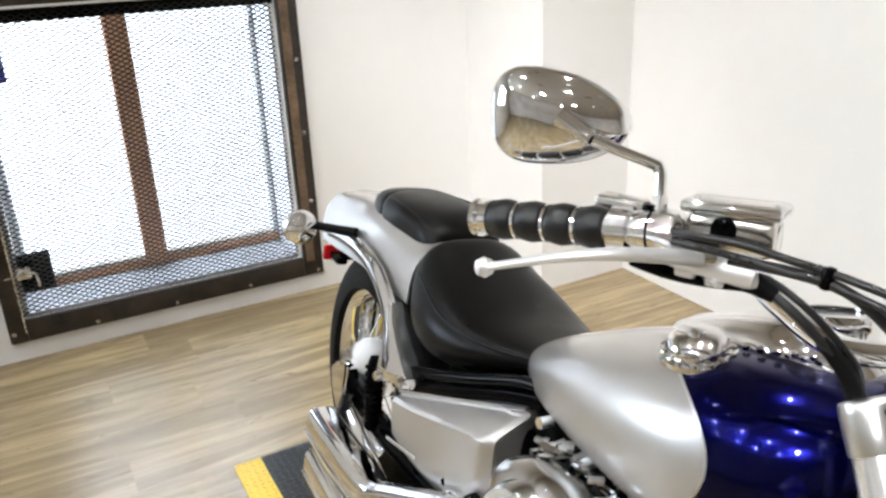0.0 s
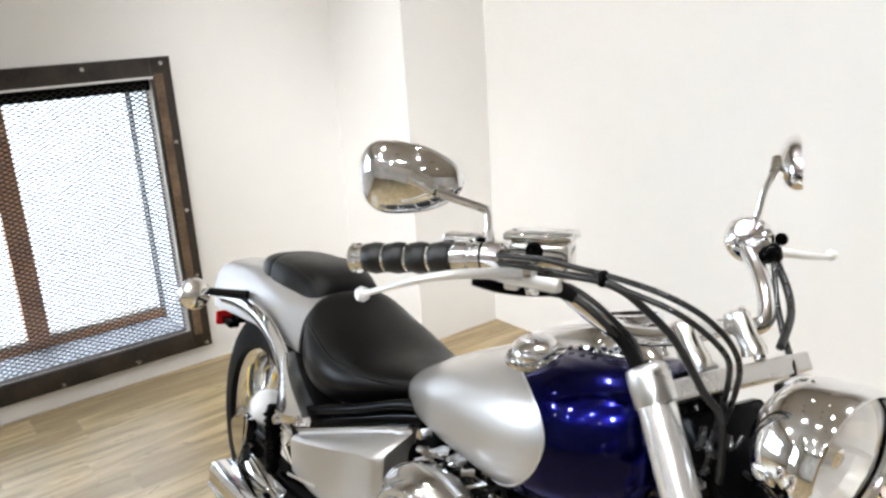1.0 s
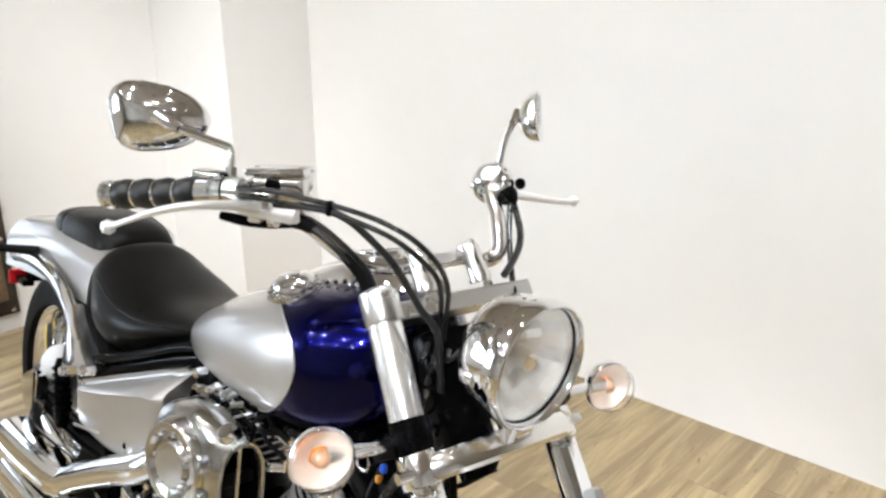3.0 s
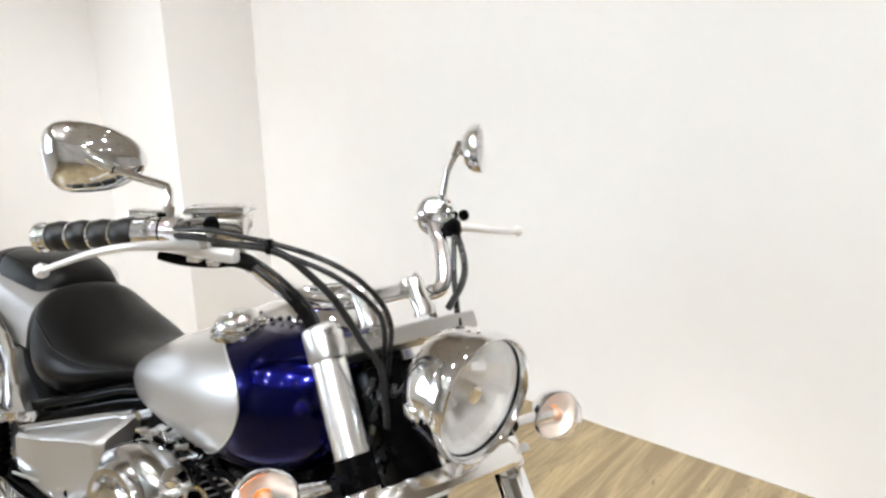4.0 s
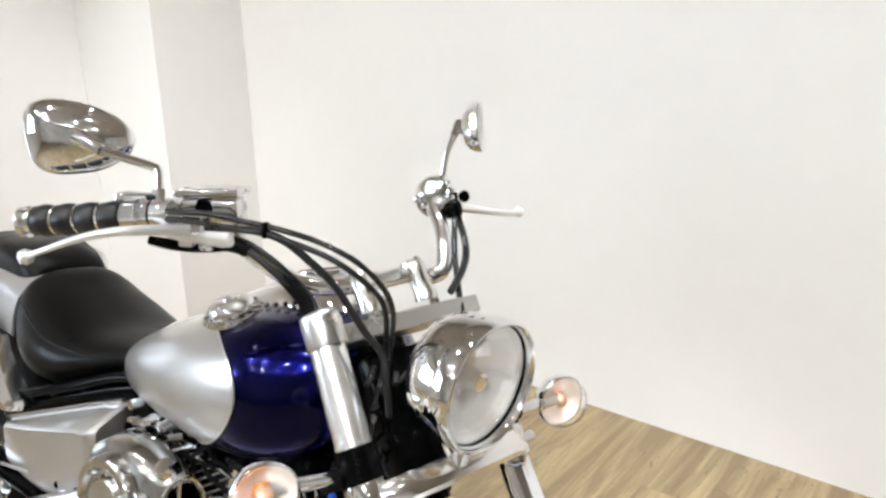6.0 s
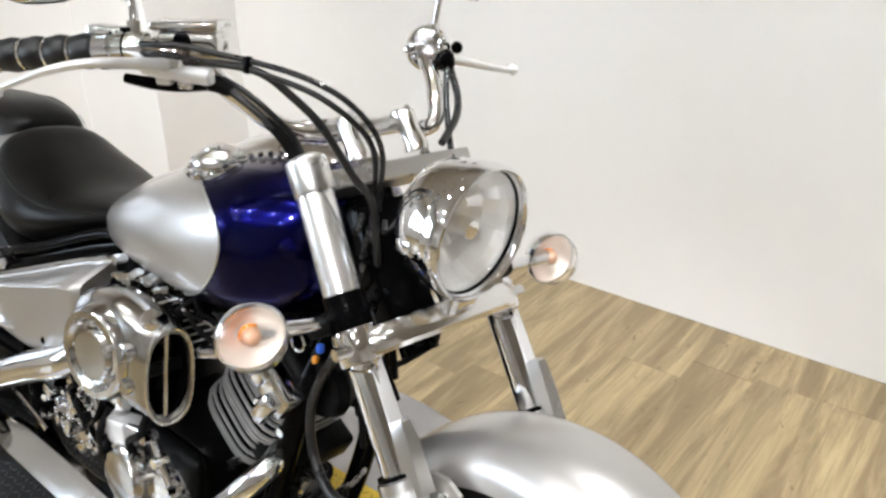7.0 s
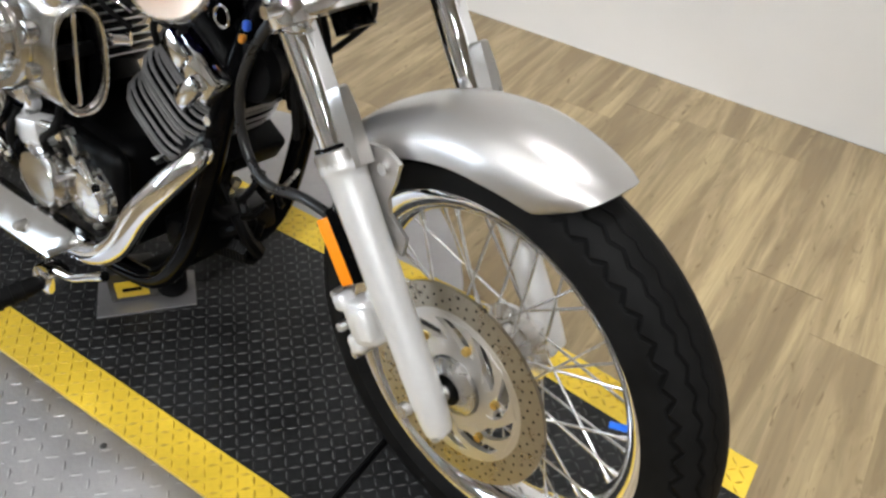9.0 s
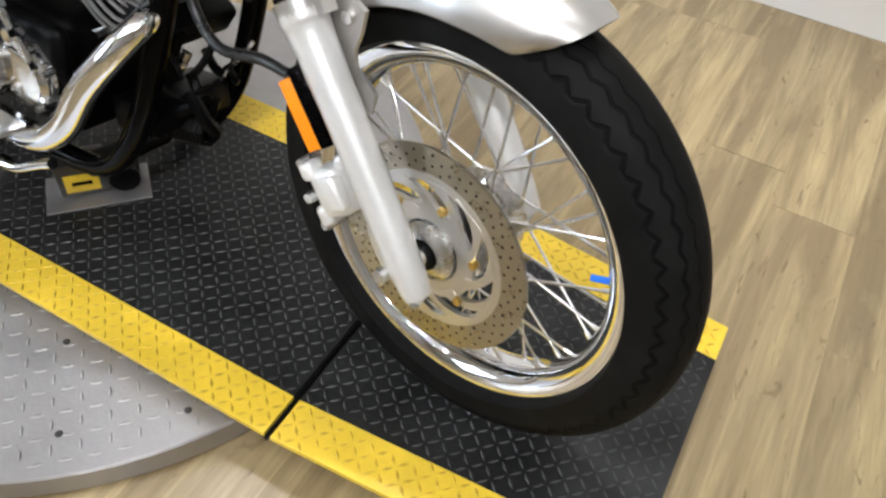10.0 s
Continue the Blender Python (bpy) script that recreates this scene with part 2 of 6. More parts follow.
# ---- the room ----
part("ground_slab", slab(WALL_X - 0.3, ROOM_X + 0.2, ROOM_Y - 0.2, WALL_Y + 0.2, -0.15, -0.004), DARKWOOD, label="dark subfloor under the wood-look planks", category="floor", kind="structure", smooth=False)
W0, W1, V0, V1 = -0.775, 0.325, 0.165, 1.275     # window opening in y and z
DEPTH = 0.30
wall = bmesh.new()
for a in ((ROOM_Y, -3.7, 0, ROOM_Z), (-3.7, -1.9, 0, 0.75), (-3.7, -1.9, 2.25, ROOM_Z), (-1.9, W0, 0, ROOM_Z), (W1, WALL_Y, 0, ROOM_Z), (W0, W1, 0, V0), (W0, W1, V1, ROOM_Z)):
    box((DEPTH, a[1] - a[0], a[3] - a[2]), Matrix.Translation((WALL_X - DEPTH / 2, (a[0] + a[1]) / 2, (a[2] + a[3]) / 2)), bm=wall)
part("wall_west", wall, WALLPAINT, label="cream painted wall with a low barred window", category="wall", kind="structure", smooth=False)
part("wall_north", slab(WALL_X - DEPTH, ROOM_X, WALL_Y, WALL_Y + 0.2, 0, ROOM_Z), WALLPAINT, label="long plain white painted wall", category="wall", kind="structure", smooth=False)
part("wall_column", slab(WALL_X + 0.001, -1.026, 1.19, WALL_Y - 0.001, 0, ROOM_Z), WALLPAINT, label="boxed-out cream painted corner column", category="column", kind="structure", smooth=False)
part("wall_east", slab(ROOM_X, ROOM_X + 0.2, ROOM_Y, WALL_Y + 0.2, 0, ROOM_Z), BACKPAINT, label="plain painted wall behind the camera", category="wall", kind="structure", smooth=False)
part("wall_south", slab(WALL_X - DEPTH, ROOM_X + 0.2, ROOM_Y - 0.2, ROOM_Y, 0, ROOM_Z), BACKPAINT, label="plain painted wall behind the camera", category="wall", kind="structure", smooth=False)
part("ceiling", slab(WALL_X - DEPTH, ROOM_X + 0.2, ROOM_Y - 0.2, WALL_Y + 0.2, ROOM_Z, ROOM_Z + 0.15), CEILPAINT, label="dark ceiling with small spotlights", category="ceiling", kind="structure", smooth=False)

# window: frame boards with rivets, deep reveal, two panes, wire mesh
win = part("window_1", slab(WALL_X - 0.25, WALL_X - 0.235, W0 - 0.0, W1, V0, V0 + 0.05), BROWNWOOD, label="low window with dark board frame and expanded wire mesh", category="window", kind="structure", smooth=False)
for nm, a in (("frame_board", (W0 - 0.062, W0, V0 - 0.085, V1 + 0.085)), ("frame_board", (W1, W1 + 0.085, V0 - 0.085, V1 + 0.085)), ("frame_board", (W0, W1, V0 - 0.085, V0)), ("frame_board", (W0, W1, V1, V1 + 0.085))):
    part(nm, box((0.022, a[1] - a[0], a[3] - a[2]), Matrix.Translation((WALL_X + 0.011, (a[0] + a[1]) / 2, (a[2] + a[3]) / 2)), 0.003), DARKWOOD, win)
part("worn_strip", slab(WALL_X + 0.0222, WALL_X + 0.0250, W1 + 0.012, W1 + 0.048, V0 - 0.02, V1 + 0.02), surface("worn_brown_wood", (0.13, 0.085, 0.05), 0.5, 0, 0.8, 10, 0.3, 60), win, "worn brown inner strip", smooth=False)
for a in ((W0, W0 + 0.02, V0, V1), (W1 - 0.02, W1, V0, V1)):
    part("reveal", slab(WALL_X - 0.29, WALL_X - 0.014, a[0], a[1], a[2], a[3]), WHITEPAINT, win, smooth=False)
part("window_sill", slab(WALL_X - 0.29, WALL_X - 0.002, W0 + 0.02, W1 - 0.02, V0, V0 + 0.015), surface("grey_sill", (0.22, 0.22, 0.23), 0.5, 0, 0.4, 14), win, smooth=False)
part("reveal", slab(WALL_X - 0.29, WALL_X - 0.014, W0 + 0.02, W1 - 0.02, V1 - 0.02, V1), WHITEPAINT, win, smooth=False)
part("mullion", box((0.05, 0.088, V1 - V0 - 0.035), Matrix.Translation((WALL_X - 0.255, -0.238, (V0 + V1) / 2)), 0.006), BROWNWOOD, win, "reddish brown wooden mullion")
for a in ((W0 + 0.02, W0 + 0.05), (W1 - 0.042, W1 - 0.02)):
    part("window_frame", slab(WALL_X - 0.28, WALL_X - 0.24, a[0], a[1], V0 + 0.015, V1 - 0.02), WHITEPAINT, win, smooth=False)
part("window_frame", box((0.045, W1 - W0 - 0.04, 0.05), Matrix.Translation((WALL_X - 0.262, (W0 + W1) / 2, V0 + 0.04)), 0.005), surface("worn_rail", (0.46, 0.40, 0.34), 0.5, 0, 0.35, 14, 0.2, 60), win, "worn pale bottom rail")
PANEGLASS = glass("window_glass", (1, 1, 1), 0.0, 1.05)
for a in ((W0 + 0.05, -0.288), (-0.188, W1 - 0.042)):
    pane = part("pane", slab(WALL_X - 0.272, WALL_X - 0.268, a[0], a[1], V0 + 0.02, V1 - 0.025), PANEGLASS, win, smooth=False)
    pane.visible_shadow = False
rivet = lathe([(0.0085, 0), (0.0085, 0.002), (0.006, 0.005), (0, 0.006)], 12)
rm = bpy.data.meshes.new("rivet")
rivet.to_mesh(rm)
rm.materials.append(STEEL)
for y, z in [(W1 + 0.06 - 0.305 * k, V0 - 0.068) for k in range(4)] + [(W1 + 0.045 - 0.305 * k, V1 + 0.06) for k in range(4)] + [(W1 + 0.06, 0.12 + 0.297 * k) for k in range(1, 4)] + [(W0 - 0.045, 0.12 + 0.297 * k) for k in range(0, 5)]:
    place("rivet", rm, win, m=at((WALL_X + 0.022, y, z), (1, 0, 0)))
# expanded mesh: crossing zigzag strands
wires = []
faces = []
step_y, step_z, hw, th = 0.034, 0.0182, 0.0025, 0.003
rows_n, cols_n = int((V1 - V0) / step_z), int((W1 - W0) / step_y)
xw = WALL_X - 0.008


def strand(a, b):
    d = Vector((0, b[0] - a[0], b[1] - a[1])).normalized()
    s = Vector((0, -d.z, d.y)) * hw
    i = len(wires)
    for p, q in ((a, s), (b, s)):
        v = Vector((xw, p[0], p[1]))
        wires.extend([v + q, v - q + Vector((0, 0, 0)), v + Vector((th, 0, 0))])
    faces.extend([(i, i + 3, i + 4, i + 1), (i + 1, i + 4, i + 5, i + 2), (i + 2, i + 5, i + 3, i)])


for r in range(rows_n):
    for c in range(cols_n):
        y, z = W0 + (c + 0.5) * step_y, V0 + (r + 0.5) * step_z
        for dy in (-0.5, 0.5):
            for dz in (-0.5, 0.5):
                strand((y, z + dz * step_z), (y + dy * step_y, z))
me = bpy.data.meshes.new("wire_mesh")
me.from_pydata([tuple(v) for v in wires], [], faces)
me.materials.append(MESHWIRE)
place("wire_mesh", me, win, "black expanded metal mesh", kind="stuff")
latch = part("latch", box((0.012, 0.12, 0.15), Matrix.Translation((WALL_X - 0.02, W0 + 0.075, 0.335)), 0.004), CASTBLACK, win, "dark latch plate with a bent steel bolt")
part("bolt", tube([(WALL_X + 0.02, W0 - 0.03, 0.34), (WALL_X + 0.02, W0 + 0.06, 0.345), (WALL_X + 0.02, W0 + 0.075, 0.335), (WALL_X + 0.02, W0 + 0.078, 0.29)], 0.005, 8, 4), STEEL, latch)
part("staple", box((0.02, 0.05, 0.045), Matrix.Translation((WALL_X + 0.006, W0 + 0.035, 0.345)), 0.006), STEEL, latch)
part("edge_strip", slab(WALL_X + 0.022, WALL_X + 0.025, W0 - 0.006, W0, V0 - 0.05, V1), STEEL, win, smooth=False)
part("edge_strip", slab(WALL_X + 0.0222, WALL_X + 0.0255, W0 + 0.002, W1 + 0.006, V1 + 0.001, V1 + 0.010), WHITEPAINT, win, "pale strip along the inner edge of the top board", smooth=False)
# dark slab just behind the mesh, below the top board
part("mesh_top_band", slab(WALL_X - 0.013, WALL_X - 0.009, W0 + 0.002, W1 - 0.002, V1 - 0.046, V1 - 0.002), CASTBLACK, win, "dark band across the top of the mesh", smooth=False)
part("blue_sticker", slab(WALL_X - 0.266, WALL_X - 0.264, W0 + 0.03, W0 + 0.13, 1.0, 1.12), surface("blue_sticker", (0.02, 0.02, 0.25), 0.4), win, smooth=False)
part("outdoor_backdrop", slab(WALL_X - 3.02, WALL_X - 3.0, -6, 4, -1.5, 5), glowing("bright_outdoors", (0.90, 0.95, 1.0), 1.25), label="blown-out bright daylight outside the window", category="backdrop", kind="structure", smooth=False)

# unseen window and glowing panel, added to throw bluish fill on the bike
fill_win = part("fill_window", slab(WALL_X - 0.12, WALL_X - 0.04, -3.7, -3.64, 0.75, 2.25), DARKWOOD, label="added unseen dark-framed window beside the camera, for bluish fill", category="window", kind="structure", smooth=False)
for a in ((-1.96, -1.9, 0.75, 2.25), (-3.64, -1.96, 0.75, 0.81), (-3.64, -1.96, 2.19, 2.25)):
    part("window_frame", slab(WALL_X - 0.12, WALL_X - 0.04, *a), DARKWOOD, fill_win, smooth=False)
for a in ((-3.10, -3.05, 0.81, 2.19), (-2.55, -2.50, 0.81, 2.19)):
    part("mullion", slab(WALL_X - 0.11, WALL_X - 0.05, *a), DARKWOOD, fill_win, smooth=False)
part("transom", slab(WALL_X - 0.105, WALL_X - 0.055, -3.64, -1.96, 1.46, 1.50), DARKWOOD, fill_win, smooth=False)
part("outdoor_backdrop", slab(WALL_X - 1.02, WALL_X - 1.0, -4.6, -1.2, 0.0, 3.2), glowing("fill_glow", (0.72, 0.85, 1.0), 12.0), label="glowing bluish fill panel outside the added window", category="backdrop", kind="structure", smooth=False)

# ---- turntable and platform ----
table = thing("turntable", "round aluminium tread plate display turntable on the floor", "turntable")
TC = Vector((0.755, 0, 0))
part("top_plate", lathe([(0, 0.0), (0.682, 0.0), (0.685, -0.003), (0.685, -0.047), (0.680, -0.049), (0, -0.049)], 96, Matrix.Translation((TC.x, TC.y, 0.055)) @ Matrix.Rotation(radians(90), 4, "X")), ALUPLATE, table)
part("pedestal", lathe([(0, 0.0), (0.52, 0.0), (0.52, -0.032), (0, -0.032)], 64, Matrix.Translation((TC.x, TC.y, 0.0325)) @ Matrix.Rotation(radians(90), 4, "X")), CASTBLACK, table)


def lozenges(x0, x1, y0, y1, z, keep=None, step=0.0185, long=0.0100, wide=0.0026, high=0.0014):
    """Tread plate relief: small raised lozenges in alternate directions."""
    vs, fs = [], []
    i = 0
    nx, ny = int((x1 - x0) / step), int((y1 - y0) / step)
    for a in range(nx):
        for b in range(ny):
            x, y = x0 + (a + 0.5) * step, y0 + (b + 0.5) * step
            if keep and not keep(x, y):
                continue
            dx, dy = (0.707, 0.707) if (a + b) % 2 else (0.707, -0.707)
            i = len(vs)
            vs += [(x + dx * long, y + dy * long, z), (x - dy * wide, y + dx * wide, z), (x - dx * long, y - dy * long, z), (x + dy * wide, y - dx * wide, z), (x + dx * long * 0.45, y + dy * long * 0.45, z + high), (x - dx * long * 0.45, y - dy * long * 0.45, z + high)]
            fs += [(i, i + 1, i + 4), (i + 1, i + 5, i + 4), (i + 1, i + 2, i + 5), (i + 2, i + 3, i + 5), (i + 3, i + 4, i + 5), (i + 3, i, i + 4)]
    me = bpy.data.meshes.new("tread")
    me.from_pydata(vs, [], fs)
    return me


def tread(parent, mat, *a, **k):
    me = lozenges(*a, **k)
    me.materials.append(mat)
    return place("tread_relief", me, parent, kind="stuff")


tread(table, ALUPLATE, TC.x - 0.68, TC.x + 0.68, -0.68, -0.27, 0.0552, keep=lambda x, y: math.hypot(x - TC.x, y) < 0.665, step=0.030, long=0.011)
screw = lathe([(0.0062, 0), (0.0062, 0.001), (0.004, 0.002), (0, 0.002)], 12)
sm_ = bpy.data.meshes.new("screw")
screw.to_mesh(sm_)
sm_.materials.append(WORN)
for x, y in ((1.041, -0.333), (1.295, -0.328), (1.16, -0.46), (0.7, -0.45)):
    place("screw", sm_, table, m=at((x, y, 0.0555), (0, 0, 1)))

deck = thing("platform", "black tread plate motorcycle platform with yellow painted edges", "platform")
P0, P1, PX0, PX1, PS, PN = -0.314, 0.325, -0.38, 1.435, 0.083, 0.075
for nm, mat, y0, y1 in (("edge_strip", YELLOW, P0, P0 + PN), ("deck_plate", BLACKDECK, P0 + PN, P1 - PS), ("edge_strip", YELLOW, P1 - PS, P1)):
    p = part(nm, slab(PX0, PX1, y0, y1, DECK - 0.010, DECK), mat, deck, smooth=False)
    tread(p, WORN if mat == BLACKDECK else DIRTYYELLOW, PX0, PX1, y0, y1, DECK)
FX0, FX1 = 1.447, 1.992


def flap(y0, y1, e0, e1):
    bm = bmesh.new()
    lo = [bm.verts.new((x, y, DECK - 0.010)) for x, y in ((FX0, y0), (FX1, e0), (FX1, e1), (FX0, y1))]
    hi = [bm.verts.new((v.co.x, v.co.y, DECK)) for v in lo]
    bm.faces.new(lo[::-1])
    bm.faces.new(hi)
    for k in range(4):
        bm.faces.new((lo[k], lo[(k + 1) % 4], hi[(k + 1) % 4], hi[k]))
    return bm


for nm, mat, y0, y1, e0, e1 in (("edge_strip", YELLOW, P0, P0 + PN, P0 + 0.03, P0 + 0.11), ("deck_plate", BLACKDECK, P0 + PN, P1 - PS, P0 + 0.11, 0.191), ("edge_strip", YELLOW, P1 - PS, P1, 0.191, 0.272)):
    p = part(nm, flap(y0, y1, e0, e1), mat, deck, smooth=False)
    tread(p, WORN if mat == BLACKDECK else DIRTYYELLOW, FX0, FX1, min(y0, e0), max(y1, e1), DECK, keep=lambda x, y: y0 + (e0 - y0) * (x - FX0) / (FX1 - FX0) + 0.006 < y < y1 + (e1 - y1) * (x - FX0) / (FX1 - FX0) - 0.006)
part("hinge_bar", rod((1.441, P0 - 0.004, DECK - 0.004), (1.441, P1 + 0.004, DECK - 0.004), 0.0045, 10), CASTBLACK, deck)
for x in (0.1, 0.75, 1.35):
    part("under_beam", box((0.05, 0.4, 0.028), Matrix.Translation((x, 0, 0.0685)), 0.002), CASTBLACK, deck)
for y in (-0.16, 0.16):
    part("under_beam", box((0.5, 0.04, 0.082), Matrix.Translation((1.70, y, 0.0415)), 0.002), CASTBLACK, deck)
    part("under_beam", box((0.3, 0.04, 0.082), Matrix.Translation((-0.2, y, 0.0415)), 0.002), CASTBLACK, deck)

# ---- the motorcycle ----
bike = thing("motorcycle", "silver and dark blue cruiser motorcycle leaning on its side stand", "motorcycle", M_BIKE)
S = M_STEER


def leg(s, y, ahead=0.0):
    return AXLE + AXIS * s + Vector((0, y, 0)) + Vector((math.cos(RAKE), 0, math.sin(RAKE))) * ahead


def tyre_profile(r_out, r_in, w, crown):
    """Half-round tyre section from bead to bead, as (radius, y)."""
    out = []
    for k in range(17):
        a = math.pi * k / 16
        y = -w * math.cos(a)
        r = r_in + 0.005 + (r_out - r_in - 0.005) * math.sin(a) ** crown
        out.append((r, y))
    return [(r_in, -w * 0.66)] + out + [(r_in, w * 0.66), (r_in - 0.004, 0), (r_in, -w * 0.66)]


def tyre_material(name, cut):
    m, n, l, b = material(name)
    tc, sp = n.new("ShaderNodeTexCoord"), n.new("ShaderNodeSeparateXYZ")
    l.new(tc.outputs["Object"], sp.inputs[0])
    ang = n.new("ShaderNodeMath")
    ang.operation = "ARCTAN2"
    l.new(sp.outputs[2], ang.inputs[0])
    l.new(sp.outputs[0], ang.inputs[1])
    # zigzag grooves that run round the crown
    ab = n.new("ShaderNodeMath")
    ab.operation = "ABSOLUTE"
    l.new(sp.outputs[1], ab.inputs[0])
    wave = n.new("ShaderNodeMath")
    wave.operation = "MULTIPLY"
    wave.inputs[1].default_value = cut
    l.new(ang.outputs[0], wave.inputs[0])
    zig = n.new("ShaderNodeMath")
    zig.operation = "PINGPONG"
    zig.inputs[1].default_value = 0.5
    l.new(wave.outputs[0], zig.inputs[0])
    path = n.new("ShaderNodeMath")
    path.operation = "MULTIPLY_ADD"
    path.inputs[1].default_value = 0.011
    l.new(zig.outputs[0], path.inputs[0])
    l.new(ab.outputs[0], path.inputs[2])
    rows = n.new("ShaderNodeMath")
    rows.operation = "PINGPONG"
    rows.inputs[1].default_value = 0.0085
    l.new(path.outputs[0], rows.inputs[0])
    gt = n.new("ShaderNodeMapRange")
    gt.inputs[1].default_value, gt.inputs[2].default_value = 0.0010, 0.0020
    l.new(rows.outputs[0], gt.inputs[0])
    # grooves only on the crown
    rad = n.new("ShaderNodeVectorMath")
    rad.operation = "LENGTH"
    cx = n.new("ShaderNodeCombineXYZ")
    l.new(sp.outputs[0], cx.inputs[0])
    l.new(sp.outputs[2], cx.inputs[2])
    l.new(cx.outputs[0], rad.inputs[0])
    rr = n.new("ShaderNodeMapRange")
    rr.inputs[1].default_value, rr.inputs[2].default_value = 0.296, 0.300
    l.new(rad.outputs["Value"], rr.inputs[0])
    inv = n.new("ShaderNodeMath")
    inv.operation = "SUBTRACT"
    inv.inputs[0].default_value = 1.0
    l.new(rr.outputs[0], inv.inputs[1])
    h = n.new("ShaderNodeMath")
    h.operation = "MAXIMUM"
    l.new(gt.outputs[0], h.inputs[0])
    l.new(inv.outputs[0], h.inputs[1])
    bp = n.new("ShaderNodeBump")
    bp.inputs["Strength"].default_value, bp.inputs["Distance"].default_value = 0.6, 0.003
    l.new(h.outputs[0], bp.inputs["Height"])
    l.new(bp.outputs[0], b.inputs["Normal"])
    no = n.new("ShaderNodeTexNoise")
    no.inputs["Scale"].default_value = 30
    l.new(tc.outputs["Object"], no.inputs[0])
    cr = n.new("ShaderNodeValToRGB")
    cr.color_ramp.elements[0].color = (0.003, 0.0029, 0.0029, 1)
    cr.color_ramp.elements[1].color = (0.011, 0.0107, 0.0105, 1)
    l.new(no.outputs[0], cr.inputs[0])
    # shade inside the grooves is put into the colour as near-black
    groove_shade = n.new("ShaderNodeMix")
    groove_shade.data_type = "RGBA"
    groove_shade.inputs[6].default_value = (0.002, 0.002, 0.002, 1)
    l.new(h.outputs[0], groove_shade.inputs[0])
    l.new(cr.outputs[0], groove_shade.inputs[7])
    l.new(groove_shade.outputs[2], b.inputs["Base Color"])
    b.inputs["Roughness"].default_value = 0.6
    b.inputs["Specular IOR Level"].default_value = 0.07
    return m


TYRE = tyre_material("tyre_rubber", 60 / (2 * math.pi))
unit_rod = bmesh.new()
tube([(0, 0, 0), (0, 1, 0)], 1.0, 8, 1, unit_rod)
spoke_mesh = bpy.data.meshes.new("spoke")
unit_rod.to_mesh(spoke_mesh)
spoke_mesh.materials.append(SPOKESTEEL)


def spoke_pose(a, b, r):
    d = Vector(b) - Vector(a)
    return at(a, d) @ Matrix.Diagonal((r, d.length, r, 1))


def wheel(name, m, r_out, rim_r, w, rim_w, hub_r, hub_w, count, label):
    hub = part(name, lathe([(0, -hub_w), (hub_r * 0.55, -hub_w), (hub_r * 0.6, -hub_w * 0.85), (hub_r, -hub_w * 0.8), (hub_r, -hub_w * 0.7), (hub_r * 0.72, -hub_w * 0.55), (hub_r * 0.68, 0), (hub_r * 0.72, hub_w * 0.55), (hub_r, hub_w * 0.7), (hub_r, hub_w * 0.8), (hub_r * 0.55, hub_w * 0.9), (0, hub_w)], 40), POLISHED, bike, label, m)
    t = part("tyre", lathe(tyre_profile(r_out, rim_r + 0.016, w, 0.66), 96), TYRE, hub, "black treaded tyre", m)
    half = [(rim_r + 0.016, rim_w * 0.96), (rim_r + 0.0175, rim_w), (rim_r + 0.0150, rim_w * 1.03), (rim_r + 0.0060, rim_w * 1.00), (rim_r - 0.0060, rim_w * 0.86), (rim_r - 0.0135, rim_w * 0.66), (rim_r - 0.0200, rim_w * 0.30)]
    prof = [(r, y) for r, y in half] + [(rim_r - 0.0215, 0)] + [(r, -y) for r, y in half[::-1]] + [(rim_r + 0.002, -rim_w * 0.60), (rim_r - 0.012, 0), (rim_r + 0.002, rim_w * 0.60), half[0]]
    part("rim", lathe(prof, 96), CHROME, hub, "chromed steel rim", m)
    for k in range(count):
        side = -1 if k % 2 else 1
        twist = radians(38) * (1 if (k // 2) % 2 else -1)
        a = 2 * math.pi * k / count
        p = Vector((hub_r * 0.93 * math.cos(a + twist), side * hub_w * 0.75, hub_r * 0.93 * math.sin(a + twist)))
        q = Vector(((rim_r - 0.017) * math.cos(a), side * rim_w * 0.12, (rim_r - 0.017) * math.sin(a)))
        place("spoke", spoke_mesh, hub, m=m @ spoke_pose(p, q, 0.0021))
        if count > 0:
            d = (p - q).normalized()
            place("spoke_nipple", spoke_mesh, hub, m=m @ spoke_pose(q - d * 0.004, q + d * 0.014, 0.0036))
    return hub


MF = S @ Matrix.Translation(AXLE)
front = wheel("front_wheel", MF, 0.333, 0.241, 0.054, 0.039, 0.064, 0.054, 40, "spoked front wheel with an alloy hub")
YD = -0.078
disc_thick = [(0.149, -0.0025), (0.149, 0.0025), (0.112, 0.0025), (0.112, -0.0025), (0.149, -0.0025)]
disc = part("brake_disc", lathe(disc_thick, 72), ROTOR, front, "drilled brownish steel brake disc", MF @ Matrix.Translation((0, YD, 0)))
# flat black dots on the face paint in the dark of the drilled holes
hole_dots = bmesh.new()
for k in range(60):
    a = 2 * math.pi * k / 60
    for r in ((0.118, 0.133) if k % 2 else (0.126, 0.141)):
        lathe([(0, -0.0004), (0.0021, -0.0004), (0.0021, 0.0)], 6, Matrix.Translation((r * math.cos(a), YD - 0.0025, r * math.sin(a))), hole_dots)
part("hole_dot_pattern", hole_dots, CASTBLACK, disc, m=MF, kind="stuff")
